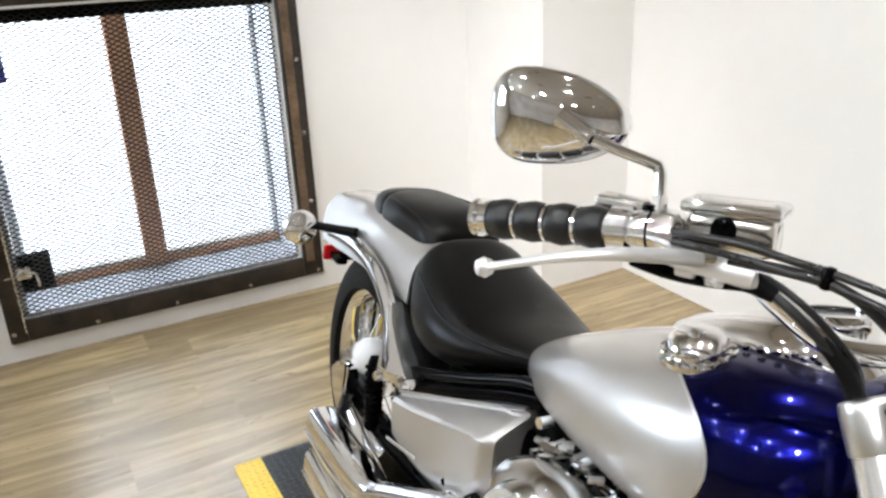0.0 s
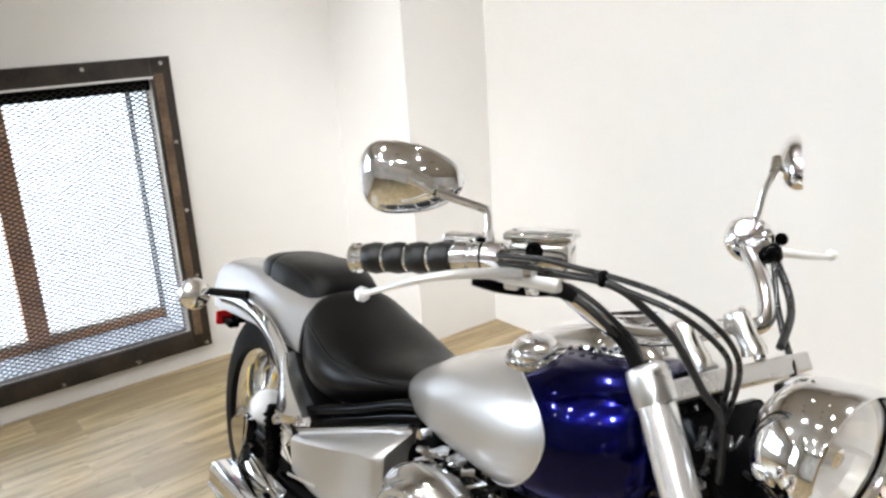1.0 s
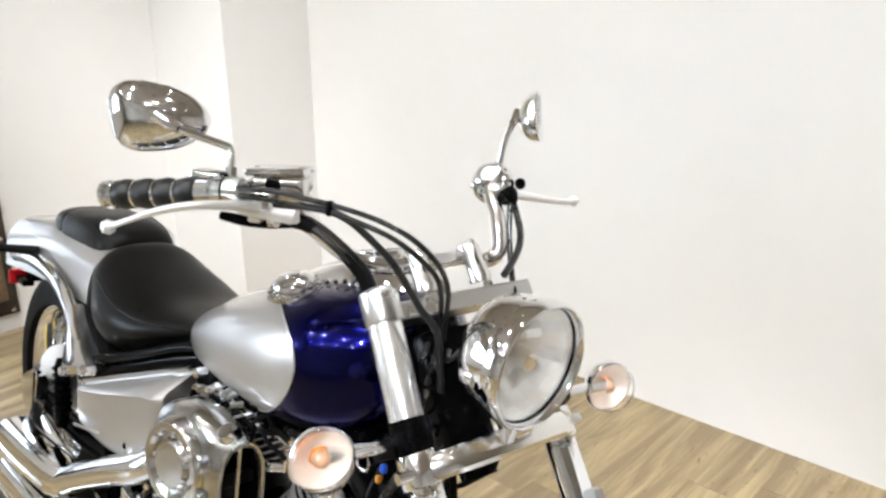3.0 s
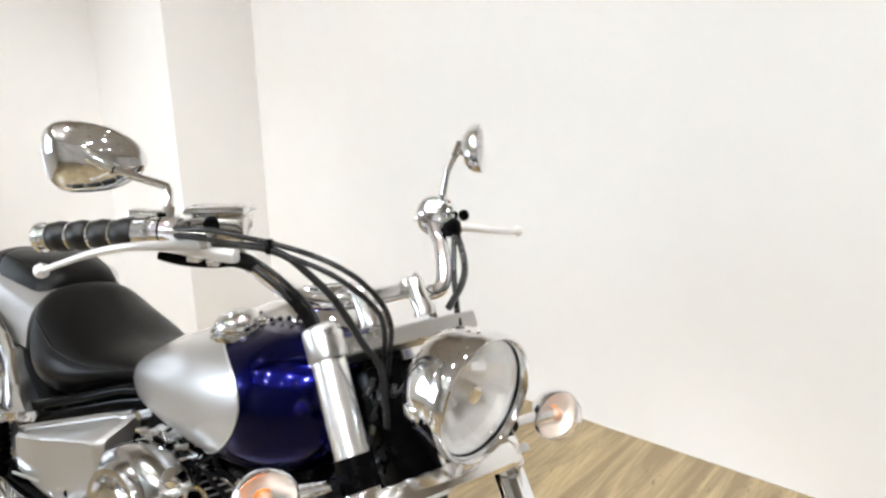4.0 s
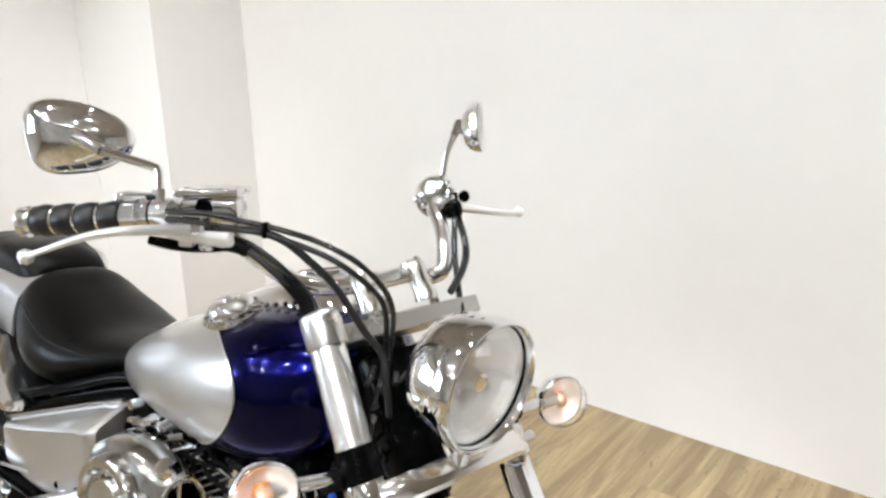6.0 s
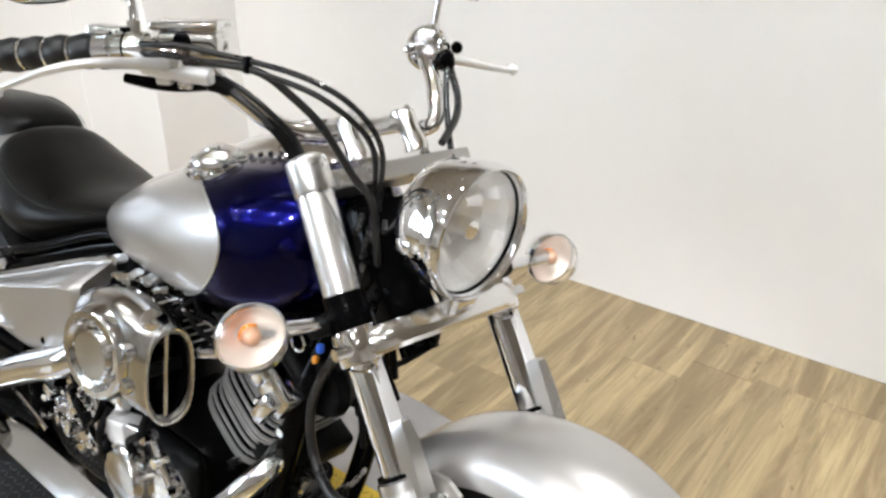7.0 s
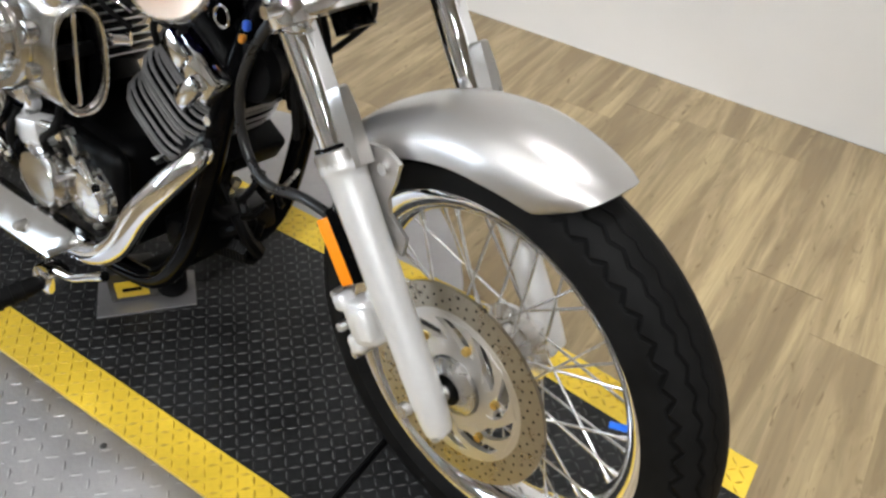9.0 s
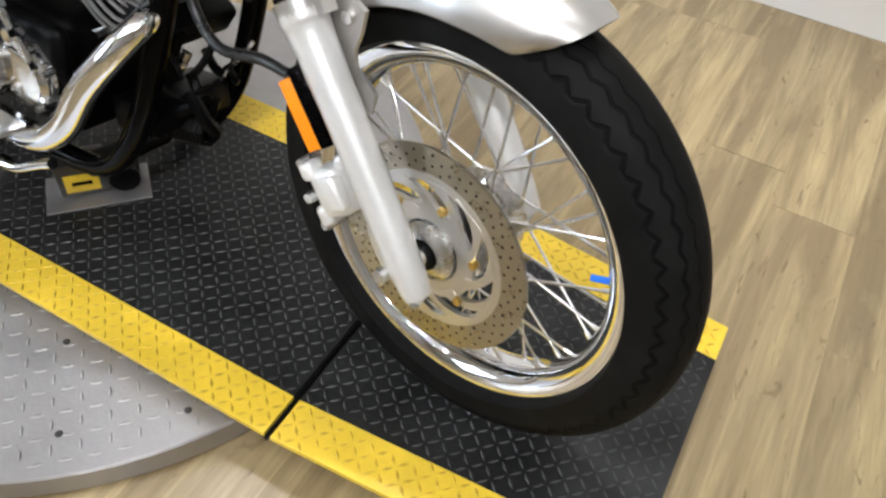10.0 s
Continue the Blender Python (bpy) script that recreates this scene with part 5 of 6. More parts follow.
# fuel tank
TX = (0.525, 0.545, 0.59, 0.66, 0.76, 0.87, 0.98, 1.07, 1.13, 1.165, 1.18)
TW = (0.012, 0.045, 0.080, 0.115, 0.146, 0.166, 0.174, 0.163, 0.130, 0.085, 0.03)
TB = (0.662, 0.652, 0.648, 0.650, 0.653, 0.655, 0.660, 0.675, 0.700, 0.740, 0.79)
TT = (0.675, 0.698, 0.732, 0.772, 0.822, 0.866, 0.897, 0.910, 0.904, 0.885, 0.85)


def tank_point(x, a):
    w, zb, zt = (ease(x, TX, t) for t in (TW, TB, TT))
    ca, sa = math.cos(a), math.sin(a)
    e = 2 / (2.35 if ca > 0 else 2.35 + 0.9 * min(1, -2 * ca))
    y = w * abs(sa) ** e * (1 if sa > 0 else -1)
    z = (zb + zt) / 2 + (zt - zb) / 2 * abs(ca) ** e * (1 if ca > 0 else -1)
    return Vector((x, y, z))


def seam_x(a):
    """Where the silver meets the blue: furthest ahead on the flank."""
    return 0.852 + 0.205 * math.sin(a) ** 2 + 0.02 * min(math.cos(a), 0)


N = 64
silver, blue = [], []
for k in range(37):
    u = k / 36
    silver.append([tank_point(TX[0] + (seam_x(2 * math.pi * j / N) - TX[0]) * u ** 1.15, 2 * math.pi * j / N) for j in range(N)])
for k in range(25):
    u = k / 24
    blue.append([tank_point(seam_x(2 * math.pi * j / N) + (TX[-1] - seam_x(2 * math.pi * j / N)) * (1 - (1 - u) ** 1.5), 2 * math.pi * j / N) for j in range(N)])
bm = loft(blue)
bmesh.ops.smooth_vert(bm, verts=[v for v in bm.verts if v.co.x > 1.085], factor=0.5, use_axis_x=True, use_axis_y=True, use_axis_z=True)
tank = part("fuel_tank", bm, BLUE, bike, "dark blue metallic fuel tank with silver rear panels")
for r in silver:
    c = Vector((sum(p.x for p in r) / N, 0, sum(p.z for p in r) / N))
    for p in r:
        d = Vector((0, p.y, p.z - c.z))
        p += d.normalized() * 0.0015 if d.length else d
bm = loft(silver)
bmesh.ops.smooth_vert(bm, verts=[v for v in bm.verts if not v.is_boundary], factor=0.5, use_axis_x=False, use_axis_y=True, use_axis_z=True)
part("silver_panel", bm, SILVER, tank, "silver painted rear part of the tank")
part("pinstripe", tube([p * 1.0 for p in silver[-1]] + [silver[-1][0]], 0.002, 6, 1, caps=False), ALLOY, tank)
capM = at((0.945, -0.098, 0.882), (-0.05, -0.30, 1))
cap = part("fuel_cap", lathe([(0, 0.022), (0.026, 0.020), (0.033, 0.015), (0.036, 0.008), (0.036, 0.0), (0.045, -0.002), (0.046, -0.008), (0, -0.008)], 40, capM), CHROME, tank, "chromed filler cap")
part("cap_lock", lathe([(0, 0.026), (0.010, 0.025), (0.012, 0.02)], 16, capM), CHROME, cap)
for k in range(14):
    a = 2 * math.pi * k / 14
    part("cap_bead", lathe([(0, 0.004), (0.004, 0.002), (0.005, -0.004)], 8, capM @ Matrix.Translation((0.040 * math.cos(a), 0.0, 0.040 * math.sin(a)))), CHROME, cap)
# speedometer console
secs = []
for x, w, zb, zt in ((0.80, 0.012, 0.80, 0.850), (0.84, 0.040, 0.80, 0.878), (0.92, 0.058, 0.82, 0.915), (1.00, 0.064, 0.84, 0.940), (1.06, 0.058, 0.85, 0.940), (1.10, 0.035, 0.86, 0.915)):
    secs.append([Vector((x, 0.012 + w * math.cos(2 * math.pi * j / 28), (zb + zt) / 2 + (zt - zb) / 2 * math.sin(2 * math.pi * j / 28))) for j in range(28)])
cons = part("speedometer_console", loft(secs), CHROME, tank, "chromed instrument console on the tank")
spM = at((1.025, 0.012, 0.945), (-0.25, 0, 1))
part("speedometer_rim", lathe([(0.040, 0.012), (0.047, 0.010), (0.049, 0.0), (0.046, -0.03), (0.040, 0.008), (0.040, 0.012)], 36, spM), CHROME, cons)
part("speedometer_face", lathe([(0, 0.008), (0.041, 0.008), (0.041, 0.004), (0, 0.004)], 32, spM), BLACK, cons)
for k in range(10):
    part("console_bolt", lathe([(0, 0.004), (0.004, 0.003), (0.005, -0.003)], 8, at((0.88 + 0.02 * k, -0.052 - 0.01 * math.sin(k / 9 * math.pi), 0.868 + 0.006 * k), (0, -0.5, 1))), CHROME, cons)

# engine
case = bmesh.new()
box((0.36, 0.24, 0.20), Matrix.Translation((0.785, 0, 0.30)), 0.03, case, 3)
engine = part("engine", case, CASTBLACK, bike, "black and chrome V-twin engine")


def cylinder(base, top, count, r, name):
    base, top = Vector(base), Vector(top)
    d = (top - base).normalized()
    s = Vector((0, 1, 0))
    f = d.cross(s).normalized()
    core = part(name, tube([base - d * 0.03, top + d * 0.02], r * 0.66, 24, 1), CASTBLACK, engine)
    for k in range(count):
        c = base + (top - base) * (k + 0.5) / count
        rr = r * (1 + 0.04 * math.sin(k * 1.3))
        ring = []
        for j in range(40):
            a = 2 * math.pi * j / 40
            ca, sa = math.cos(a), math.sin(a)
            q = 1 / (abs(ca) ** 4 + abs(sa) ** 4) ** 0.25
            ring.append((ca * q * rr, sa * q * rr))
        bm = loft([[c + s * (u * g) + f * (v * g * 0.88) + d * h for u, v in ring] for g, h in ((0.955, -0.0020), (1.0, -0.0010), (1.0, 0.0010), (0.955, 0.0020))])
        for fc in bm.faces:
            fc.material_index = 1 if len(fc.verts) > 4 else 0
        part("cooling_fin", bm, FIN, core).data.materials.append(CASTBLACK)
    return core


FIN = surface("fin_metal", (0.52, 0.52, 0.52), 0.34, 0.8, 0.2, 30)
cylinder((0.972, 0.0, 0.430), (1.062, 0.0, 0.560), 11, 0.093, "front_cylinder")
cylinder((0.74, 0.0, 0.430), (0.655, 0.0, 0.560), 11, 0.093, "rear_cylinder")
for nm, c, ang in (("front_cylinder_head", (1.092, 0.0, 0.610), 34), ("rear_cylinder_head", (0.63, 0.0, 0.605), -34)):
    part(nm, box((0.15, 0.19, 0.085), Matrix.Translation(c) @ Matrix.Rotation(radians(ang), 4, "Y"), 0.022, segs=3), CASTBLACK, engine)
hc = part("rocker_cover", box((0.10, 0.05, 0.055), Matrix.Translation((1.118, -0.098, 0.592)) @ Matrix.Rotation(radians(34), 4, "Y"), 0.010), CHROME, engine, "chromed rocker cover")
part("cover_lug", box((0.03, 0.022, 0.06), Matrix.Translation((1.125, -0.127, 0.560)) @ Matrix.Rotation(radians(40), 4, "Y"), 0.009), CHROME, hc)
part("cover_lug", box((0.05, 0.02, 0.035), Matrix.Translation((1.096, -0.122, 0.612)) @ Matrix.Rotation(radians(34), 4, "Y"), 0.006), CHROME, hc)
for x, z in ((1.085, 0.545), (1.14, 0.52), (1.02, 0.40), (1.045, 0.38)):
    part("head_bolt", lathe([(0, -0.012), (0.008, -0.012), (0.009, 0.01)], 6, Matrix.Translation((x, -0.098, z))), CHROME, engine)

# air cleaner with an oval front mouth
secs = []
for x, y0, y1, z0, z1 in ((0.745, -0.155, -0.205, 0.545, 0.605), (0.755, -0.135, -0.222, 0.510, 0.635), (0.79, -0.122, -0.232, 0.490, 0.652), (0.86, -0.120, -0.232, 0.480, 0.655), (0.93, -0.134, -0.216, 0.474, 0.640), (0.952, -0.141, -0.208, 0.472, 0.634)):
    ring = []
    for j in range(40):
        a = 2 * math.pi * j / 40
        ca, sa = math.cos(a), math.sin(a)
        ring.append(Vector((x + 0.02 * (ca * 0.5), (y0 + y1) / 2 + (y0 - y1) / 2 * abs(ca) ** 0.8 * (1 if ca > 0 else -1), (z0 + z1) / 2 + (z1 - z0) / 2 * abs(sa) ** 0.75 * (1 if sa > 0 else -1))))
    secs.append(ring)
c = sum(secs[-1], Vector()) / 40
secs.append([c + (p - c) * 0.90 + Vector((0.003, 0, 0)) for p in secs[-1]])
secs.append([c + (p - c) * 0.84 - Vector((0.004, 0, 0)) for p in secs[-2]])
secs.append([c + (p - c) * 0.84 - Vector((0.045, 0, 0)) for p in secs[-3]])
AIRCHROME = surface("dull_chrome", (0.55, 0.54, 0.525), 0.16, 1.0, 0.08, 16, rough_vary=0.05)
air = part("air_cleaner", loft(secs, caps=False), AIRCHROME, engine, "chromed air cleaner housing with oval mouth")
bm = bmesh.new()
bm.faces.new([bm.verts.new(p + Vector((0.002, 0, 0))) for p in secs[-1]])
bmesh.ops.solidify(bm, geom=list(bm.faces), thickness=0.002)
part("mouth_plate", bm, BLACK, air)
part("mouth_lining", loft([[c + (p - c) * 0.995 for p in secs[-2]], [c + (p - c) * 0.995 for p in secs[-1]]], caps=False), BLACK, air)
part("mouth_rim", tube([p + Vector((0.003, 0, 0)) for p in secs[5]] + [secs[5][0] + Vector((0.003, 0, 0))], 0.0032, 8, 1), POLISHED, air)
part("cover_boss", lathe([(0, -0.002), (0.011, -0.002), (0.013, -0.007), (0.016, -0.006), (0.018, 0.012)], 24, Matrix.Translation((0.905, -0.221, 0.588))), AIRCHROME, air)
part("cover_boss", lathe([(0, -0.006), (0.010, -0.006), (0.012, -0.002), (0.013, 0.012)], 24, Matrix.Translation((0.908, -0.221, 0.530))), AIRCHROME, air)
part("top_boss", lathe([(0, -0.014), (0.014, -0.013), (0.018, -0.006), (0.020, 0.02)], 20, Matrix.Translation((0.925, -0.185, 0.638)) @ Matrix.Rotation(radians(-50), 4, "X")), CHROME, air)
part("mouth_bar", rod((0.945, -0.176, 0.476), (0.945, -0.176, 0.632), 0.0045, 8), CHROME, air)
part("mouth_bridge", box((0.01, 0.07, 0.02), Matrix.Translation((0.94, -0.17, 0.565)), 0.003), CASTBLACK, air)
rc = part("round_cover", lathe([(0, -0.016), (0.034, -0.015), (0.040, -0.004), (0.046, -0.003), (0.052, -0.014), (0.062, -0.014), (0.068, -0.006), (0.070, 0.03)], 44, Matrix.Translation((0.834, -0.226, 0.560)) @ Matrix.Rotation(radians(8), 4, "Z") @ Matrix.Diagonal((1.1, 1, 1.16, 1))), AIRCHROME, air, "round chromed cover")
for k in range(7):
    a = 2 * math.pi * k / 7 + 0.5
    part("cover_screw", lathe([(0, -0.012), (0.005, -0.011), (0.006, 0)], 8, Matrix.Translation((0.834 + 0.054 * math.cos(a), -0.230, 0.560 + 0.057 * math.sin(a)))), STEEL, rc)
part("intake_stub", tube([(0.945, -0.12, 0.575), (0.965, -0.10, 0.578)], 0.011, 18, 1), CHROME, engine)


def oval_cover(c, rx, rz, depth, tilt, label, mat):
    M = Matrix.Translation(c) @ Matrix.Rotation(radians(tilt), 4, "Y") @ Matrix.Diagonal((rx, 1, rz, 1))
    p = part("engine_cover", lathe([(0, -depth), (0.55, -depth * 0.98), (0.78, -depth * 0.9), (0.84, -depth * 0.7), (0.95, -depth * 0.6), (1.0, -depth * 0.35), (1.0, depth)], 44, M), mat, engine, label)
    for k in range(8):
        a = 2 * math.pi * k / 8
        part("cover_screw", lathe([(0, -depth * 0.75), (0.005, -depth * 0.75), (0.006, 0)], 8, M @ Matrix.Translation((0.93 * math.cos(a), 0, 0.93 * math.sin(a))) @ Matrix.Diagonal((1 / rx, 1, 1 / rz, 1))), STEEL, p)
    return p


oval_cover((0.838, -0.168, 0.316), 0.061, 0.058, 0.030, 20, "round dull chrome engine cover", AIRCHROME)
part("filler_block", box((0.105, 0.045, 0.046), Matrix.Translation((0.780, -0.160, 0.376)) @ Matrix.Rotation(radians(-14), 4, "Y"), 0.008), SATIN, engine, "satin alloy casting above the engine cover")
br_ = random.Random(33)
for k in range(46):
    x, z, r = br_.uniform(0.53, 0.74), br_.uniform(0.29, 0.47), br_.uniform(0.005, 0.010)
    part("hex_bolt", lathe([(0, -0.012), (r * 0.85, -0.012), (r, -0.009), (r, 0.0), (r * 1.35, 0.001), (r * 1.35, 0.02)], 6, Matrix.Translation((x, -0.160 - br_.uniform(0, 0.025), z)) @ Matrix.Rotation(br_.uniform(-0.5, 0.5), 4, "Z")), CHROME if k % 3 else BLACK, engine)
for k in range(7):
    x, z = br_.uniform(0.56, 0.92), br_.uniform(0.36, 0.47)
    part("vacuum_hose", tube([(x, -0.165, z), (x + 0.02, -0.19, z - 0.02), (x + br_.uniform(-0.04, 0.05), -0.185, z - 0.06), (x + br_.uniform(-0.05, 0.06), -0.165, z - 0.11)], br_.uniform(0.004, 0.007), 10, 5), RUBBER if k % 2 else BLACK, engine)
part("crankcase_side", box((0.40, 0.03, 0.16), Matrix.Translation((0.79, -0.135, 0.325)), 0.02, segs=3), CASTBLACK, engine)
oval_cover((0.925, -0.148, 0.316), 0.057, 0.054, 0.028, 20, "round chromed engine cover", CHROME)
oval_cover((0.755, -0.150, 0.435), 0.040, 0.045, 0.022, 0, "chromed cover", CHROME)
oval_cover((0.660, -0.150, 0.335), 0.070, 0.070, 0.030, 0, "round chromed clutch cover", CHROME)
rr_ = random.Random(9)
for k in range(16):
    x, z = rr_.uniform(0.54, 0.74), rr_.uniform(0.30, 0.49)
    part("engine_fitting", box((rr_.uniform(0.012, 0.04), 0.03, rr_.uniform(0.012, 0.035)), Matrix.Translation((x, -0.165 - rr_.uniform(0, 0.02), z)) @ Matrix.Rotation(rr_.uniform(0, 3), 4, "Y"), 0.005), CHROME if k % 3 else CASTBLACK, engine)
for pts in (((0.845, -0.18, 0.415), (0.90, -0.175, 0.42), (0.925, -0.17, 0.385), (0.955, -0.165, 0.345)), ((0.70, -0.17, 0.46), (0.74, -0.18, 0.41), (0.75, -0.18, 0.35), (0.72, -0.17, 0.30))):
    part("oil_line", tube(pts, 0.006, 10, 5), CHROME, engine)
for p in ((0.90, -0.175, 0.42), (0.955, -0.165, 0.345), (0.925, -0.17, 0.385)):
    part("banjo_bolt", lathe([(0, -0.014), (0.010, -0.014), (0.011, 0.01)], 6, Matrix.Translation(p)), CHROME, engine)

for k in range(22):
    x, z = rr_.uniform(0.72, 0.90), rr_.uniform(0.60, 0.665)
    part("engine_fitting", lathe([(0, -0.01), (rr_.uniform(0.004, 0.010), -0.01), (0.009, 0.012)], 8, Matrix.Translation((x, -0.115 - rr_.uniform(0, 0.03), z)) @ Matrix.Rotation(rr_.uniform(-1, 1), 4, "Z")), CHROME, engine)
# exhaust
part("exhaust_pipe", tube([(1.118, -0.085, 0.472), (1.140, -0.125, 0.468), (1.115, -0.155, 0.425), (1.065, -0.170, 0.355), (1.020, -0.175, 0.280), (0.965, -0.178, 0.235), (0.90, -0.180, 0.222), (0.80, -0.19, 0.215)], [0.017, 0.0185, 0.0205, 0.0215, 0.0225, 0.023, 0.023, 0.023], 22, 8), CHROME, bike, "chromed front exhaust pipe")
SHIELDCUT = ((-0.180, 0.040), (-0.198, 0.044), (-0.226, 0.020), (-0.233, 0.006), (-0.236, 0.002), (-0.233, -0.004), (-0.217, -0.036), (-0.196, -0.042), (-0.180, -0.034))
secs = []
for x, zc, grow, lean in ((0.42, 0.200, 0.85, 0.0), (0.50, 0.206, 0.97, 0.0), (0.66, 0.213, 1.0, 0.05), (0.80, 0.216, 1.0, 0.35), (0.885, 0.220, 0.98, 0.80), (0.915, 0.222, 0.93, 1.0), (0.918, 0.222, 0.86, 1.0)):
    secs.append([Vector((x + lean * zz, -0.208 + (yy + 0.208) * grow, zc + zz * grow)) for yy, zz in SHIELDCUT])
shield = part("exhaust_shield", loft(secs), AIRCHROME, bike, "faceted chromed heat shield with a slanted front end")
part("shield_clamp", lathe([(0, -0.008), (0.006, -0.008), (0.009, -0.002), (0.009, 0.014)], 12, Matrix.Translation((0.832, -0.230, 0.238))), STEEL, shield)


def silencer(rows, label):
    """A flat-sided silencer; rows: (x, y, z, half width, half height) from front to tail."""
    secs = []
    for x, y, z, w, h in rows:
        ring = []
        for j in range(32):
            a = 2 * math.pi * j / 32
            ca, sa = math.cos(a), math.sin(a)
            ring.append(Vector((x, y + w * abs(ca) ** 0.55 * (1 if ca > 0 else -1), z + h * abs(sa) ** 0.55 * (1 if sa > 0 else -1))))
        secs.append(ring)
    body = part("silencer", loft(secs), CHROME, bike, label)
    x, y, z, w, h = rows[-1]
    part("outlet", tube([(x - 0.001, y, z), (x + 0.03, y, z)], h * 0.5, 20, 1), CASTBLACK, body)
    part("side_rib", tube([(r[0], r[1] - r[3], r[2] - 0.3 * r[4]) for r in rows[1:-1]], 0.003, 8, 3), CHROME, body)


silencer([(0.46, -0.220, 0.200, 0.028, 0.030), (0.40, -0.222, 0.190, 0.037, 0.042), (0.20, -0.222, 0.177, 0.039, 0.044), (0.022, -0.220, 0.170, 0.039, 0.044), (0.018, -0.220, 0.170, 0.035, 0.040)], "lower chromed silencer")
silencer([(0.37, -0.216, 0.300, 0.028, 0.032), (0.31, -0.218, 0.290, 0.036, 0.041), (0.15, -0.218, 0.273, 0.038, 0.043), (0.0, -0.216, 0.262, 0.038, 0.043), (-0.004, -0.216, 0.262, 0.034, 0.039)], "upper chromed silencer")
part("exhaust_pipe", tube([(0.66, -0.12, 0.50), (0.70, -0.17, 0.50), (0.66, -0.198, 0.465), (0.55, -0.208, 0.41), (0.42, -0.215, 0.340), (0.35, -0.217, 0.300), (0.28, -0.218, 0.287)], [0.022, 0.026, 0.030, 0.031, 0.031, 0.033, 0.034], 24, 6), CHROME, bike, "chromed rear exhaust pipe")

# frame, pegs, stand
for sy in (-1, 1):
    part("frame_tube", tube([(1.165, 0.028 * sy, 0.700), (1.156, 0.080 * sy, 0.58), (1.125, 0.098 * sy, 0.40), (1.075, 0.102 * sy, 0.25), (0.98, 0.102 * sy, 0.158), (0.75, 0.11 * sy, 0.150), (0.45, 0.12 * sy, 0.14), (0.36, 0.12 * sy, 0.30), (0.33, 0.12 * sy, 0.55)], 0.019, 14, 6), BLACK, bike, "black frame tube")
part("frame_backbone", tube([(1.165, 0, 0.80), (0.95, 0, 0.70), (0.6, 0, 0.62), (0.25, 0, 0.60)], 0.03, 16, 4), BLACK, bike, "black frame backbone")
part("steering_head", tube([leg(0.50, 0, -0.055), leg(0.73, 0, -0.055)], 0.042, 22, 1), BLACK, bike, "black steering head")
part("horn", lathe([(0, -0.02), (0.04, -0.018), (0.045, 0.0), (0.03, 0.03), (0, 0.03)], 28, Matrix.Translation((1.185, -0.06, 0.60))), CASTBLACK, bike, "black horn")
part("engine_mount", box((0.10, 0.16, 0.05), Matrix.Translation((1.065, 0, 0.43)) @ Matrix.Rotation(radians(30), 4, "Y"), 0.010), CASTBLACK, bike, "black engine mounting bracket")
part("engine_mount", box((0.09, 0.17, 0.055), Matrix.Translation((1.055, 0, 0.270)) @ Matrix.Rotation(radians(-10), 4, "Y"), 0.010), CASTBLACK, bike, "black engine mounting bracket")
mr_ = random.Random(5)
for k in range(18):
    a = Vector((mr_.uniform(1.06, 1.16), mr_.uniform(-0.06, 0.08), mr_.uniform(0.27, 0.36)))
    b = a + Vector((mr_.uniform(-0.05, 0.05), mr_.uniform(-0.03, 0.03), mr_.uniform(-0.07, 0.07)))
    part("bracket_fitting", tube([a, (a + b) / 2 + Vector((0.01, -0.01, 0)), b], mr_.uniform(0.004, 0.011), 8, 3), STEEL if k % 6 == 0 else CASTBLACK, bike)
for k in range(10):
    a = Vector((mr_.uniform(1.10, 1.20), mr_.uniform(-0.07, 0.05), mr_.uniform(0.56, 0.68)))
    b = a + Vector((mr_.uniform(-0.04, 0.05), mr_.uniform(-0.02, 0.02), mr_.uniform(-0.14, -0.06)))
    part("wiring_loom", tube([a, (a + b) / 2 + Vector((0.012, -0.01, 0)), b], mr_.uniform(0.004, 0.008), 8, 4), RUBBER, bike)
part("ignition_block", box((0.09, 0.13, 0.17), Matrix.Translation((1.235, 0.0, 0.80)) @ Matrix.Rotation(radians(-35), 4, "Y"), 0.012), BLACK, bike, "black wiring cover between the fork legs", S)
wr_ = random.Random(14)
for k in range(30):
    a = Vector((wr_.uniform(1.225, 1.275), wr_.uniform(-0.085, 0.0), wr_.uniform(0.72, 0.87)))
    b = a + Vector((wr_.uniform(-0.02, 0.015), wr_.uniform(-0.02, 0.02), wr_.uniform(-0.05, 0.02)))
    part("wiring_loom", tube([a, (a + b) / 2 + Vector((0.010, -0.008, 0)), b], wr_.uniform(0.0025, 0.005), 8, 4), STEEL if k % 5 == 0 else CABLE, bike, m=S)
for k in range(12):
    a = Vector((wr_.uniform(1.235, 1.275), wr_.uniform(-0.085, -0.01), wr_.uniform(0.73, 0.86)))
    part("wire_connector", box((wr_.uniform(0.006, 0.011), wr_.uniform(0.007, 0.013), wr_.uniform(0.006, 0.010)), Matrix.Translation(a) @ Matrix.Rotation(wr_.uniform(0, 3), 4, "X"), 0.002), CHROME if k % 4 == 0 else CABLE, bike, m=S)
part("under_tank_cover", box((0.36, 0.16, 0.09), Matrix.Translation((0.94, 0, 0.655)) @ Matrix.Rotation(radians(-6), 4, "Y"), 0.015), BLACK, bike, "black shroud under the tank")
part("battery_box", box((0.30, 0.22, 0.34), Matrix.Translation((0.52, 0, 0.44)), 0.02), BLACK, bike, "black battery box behind the side cover")
rr_ = random.Random(21)
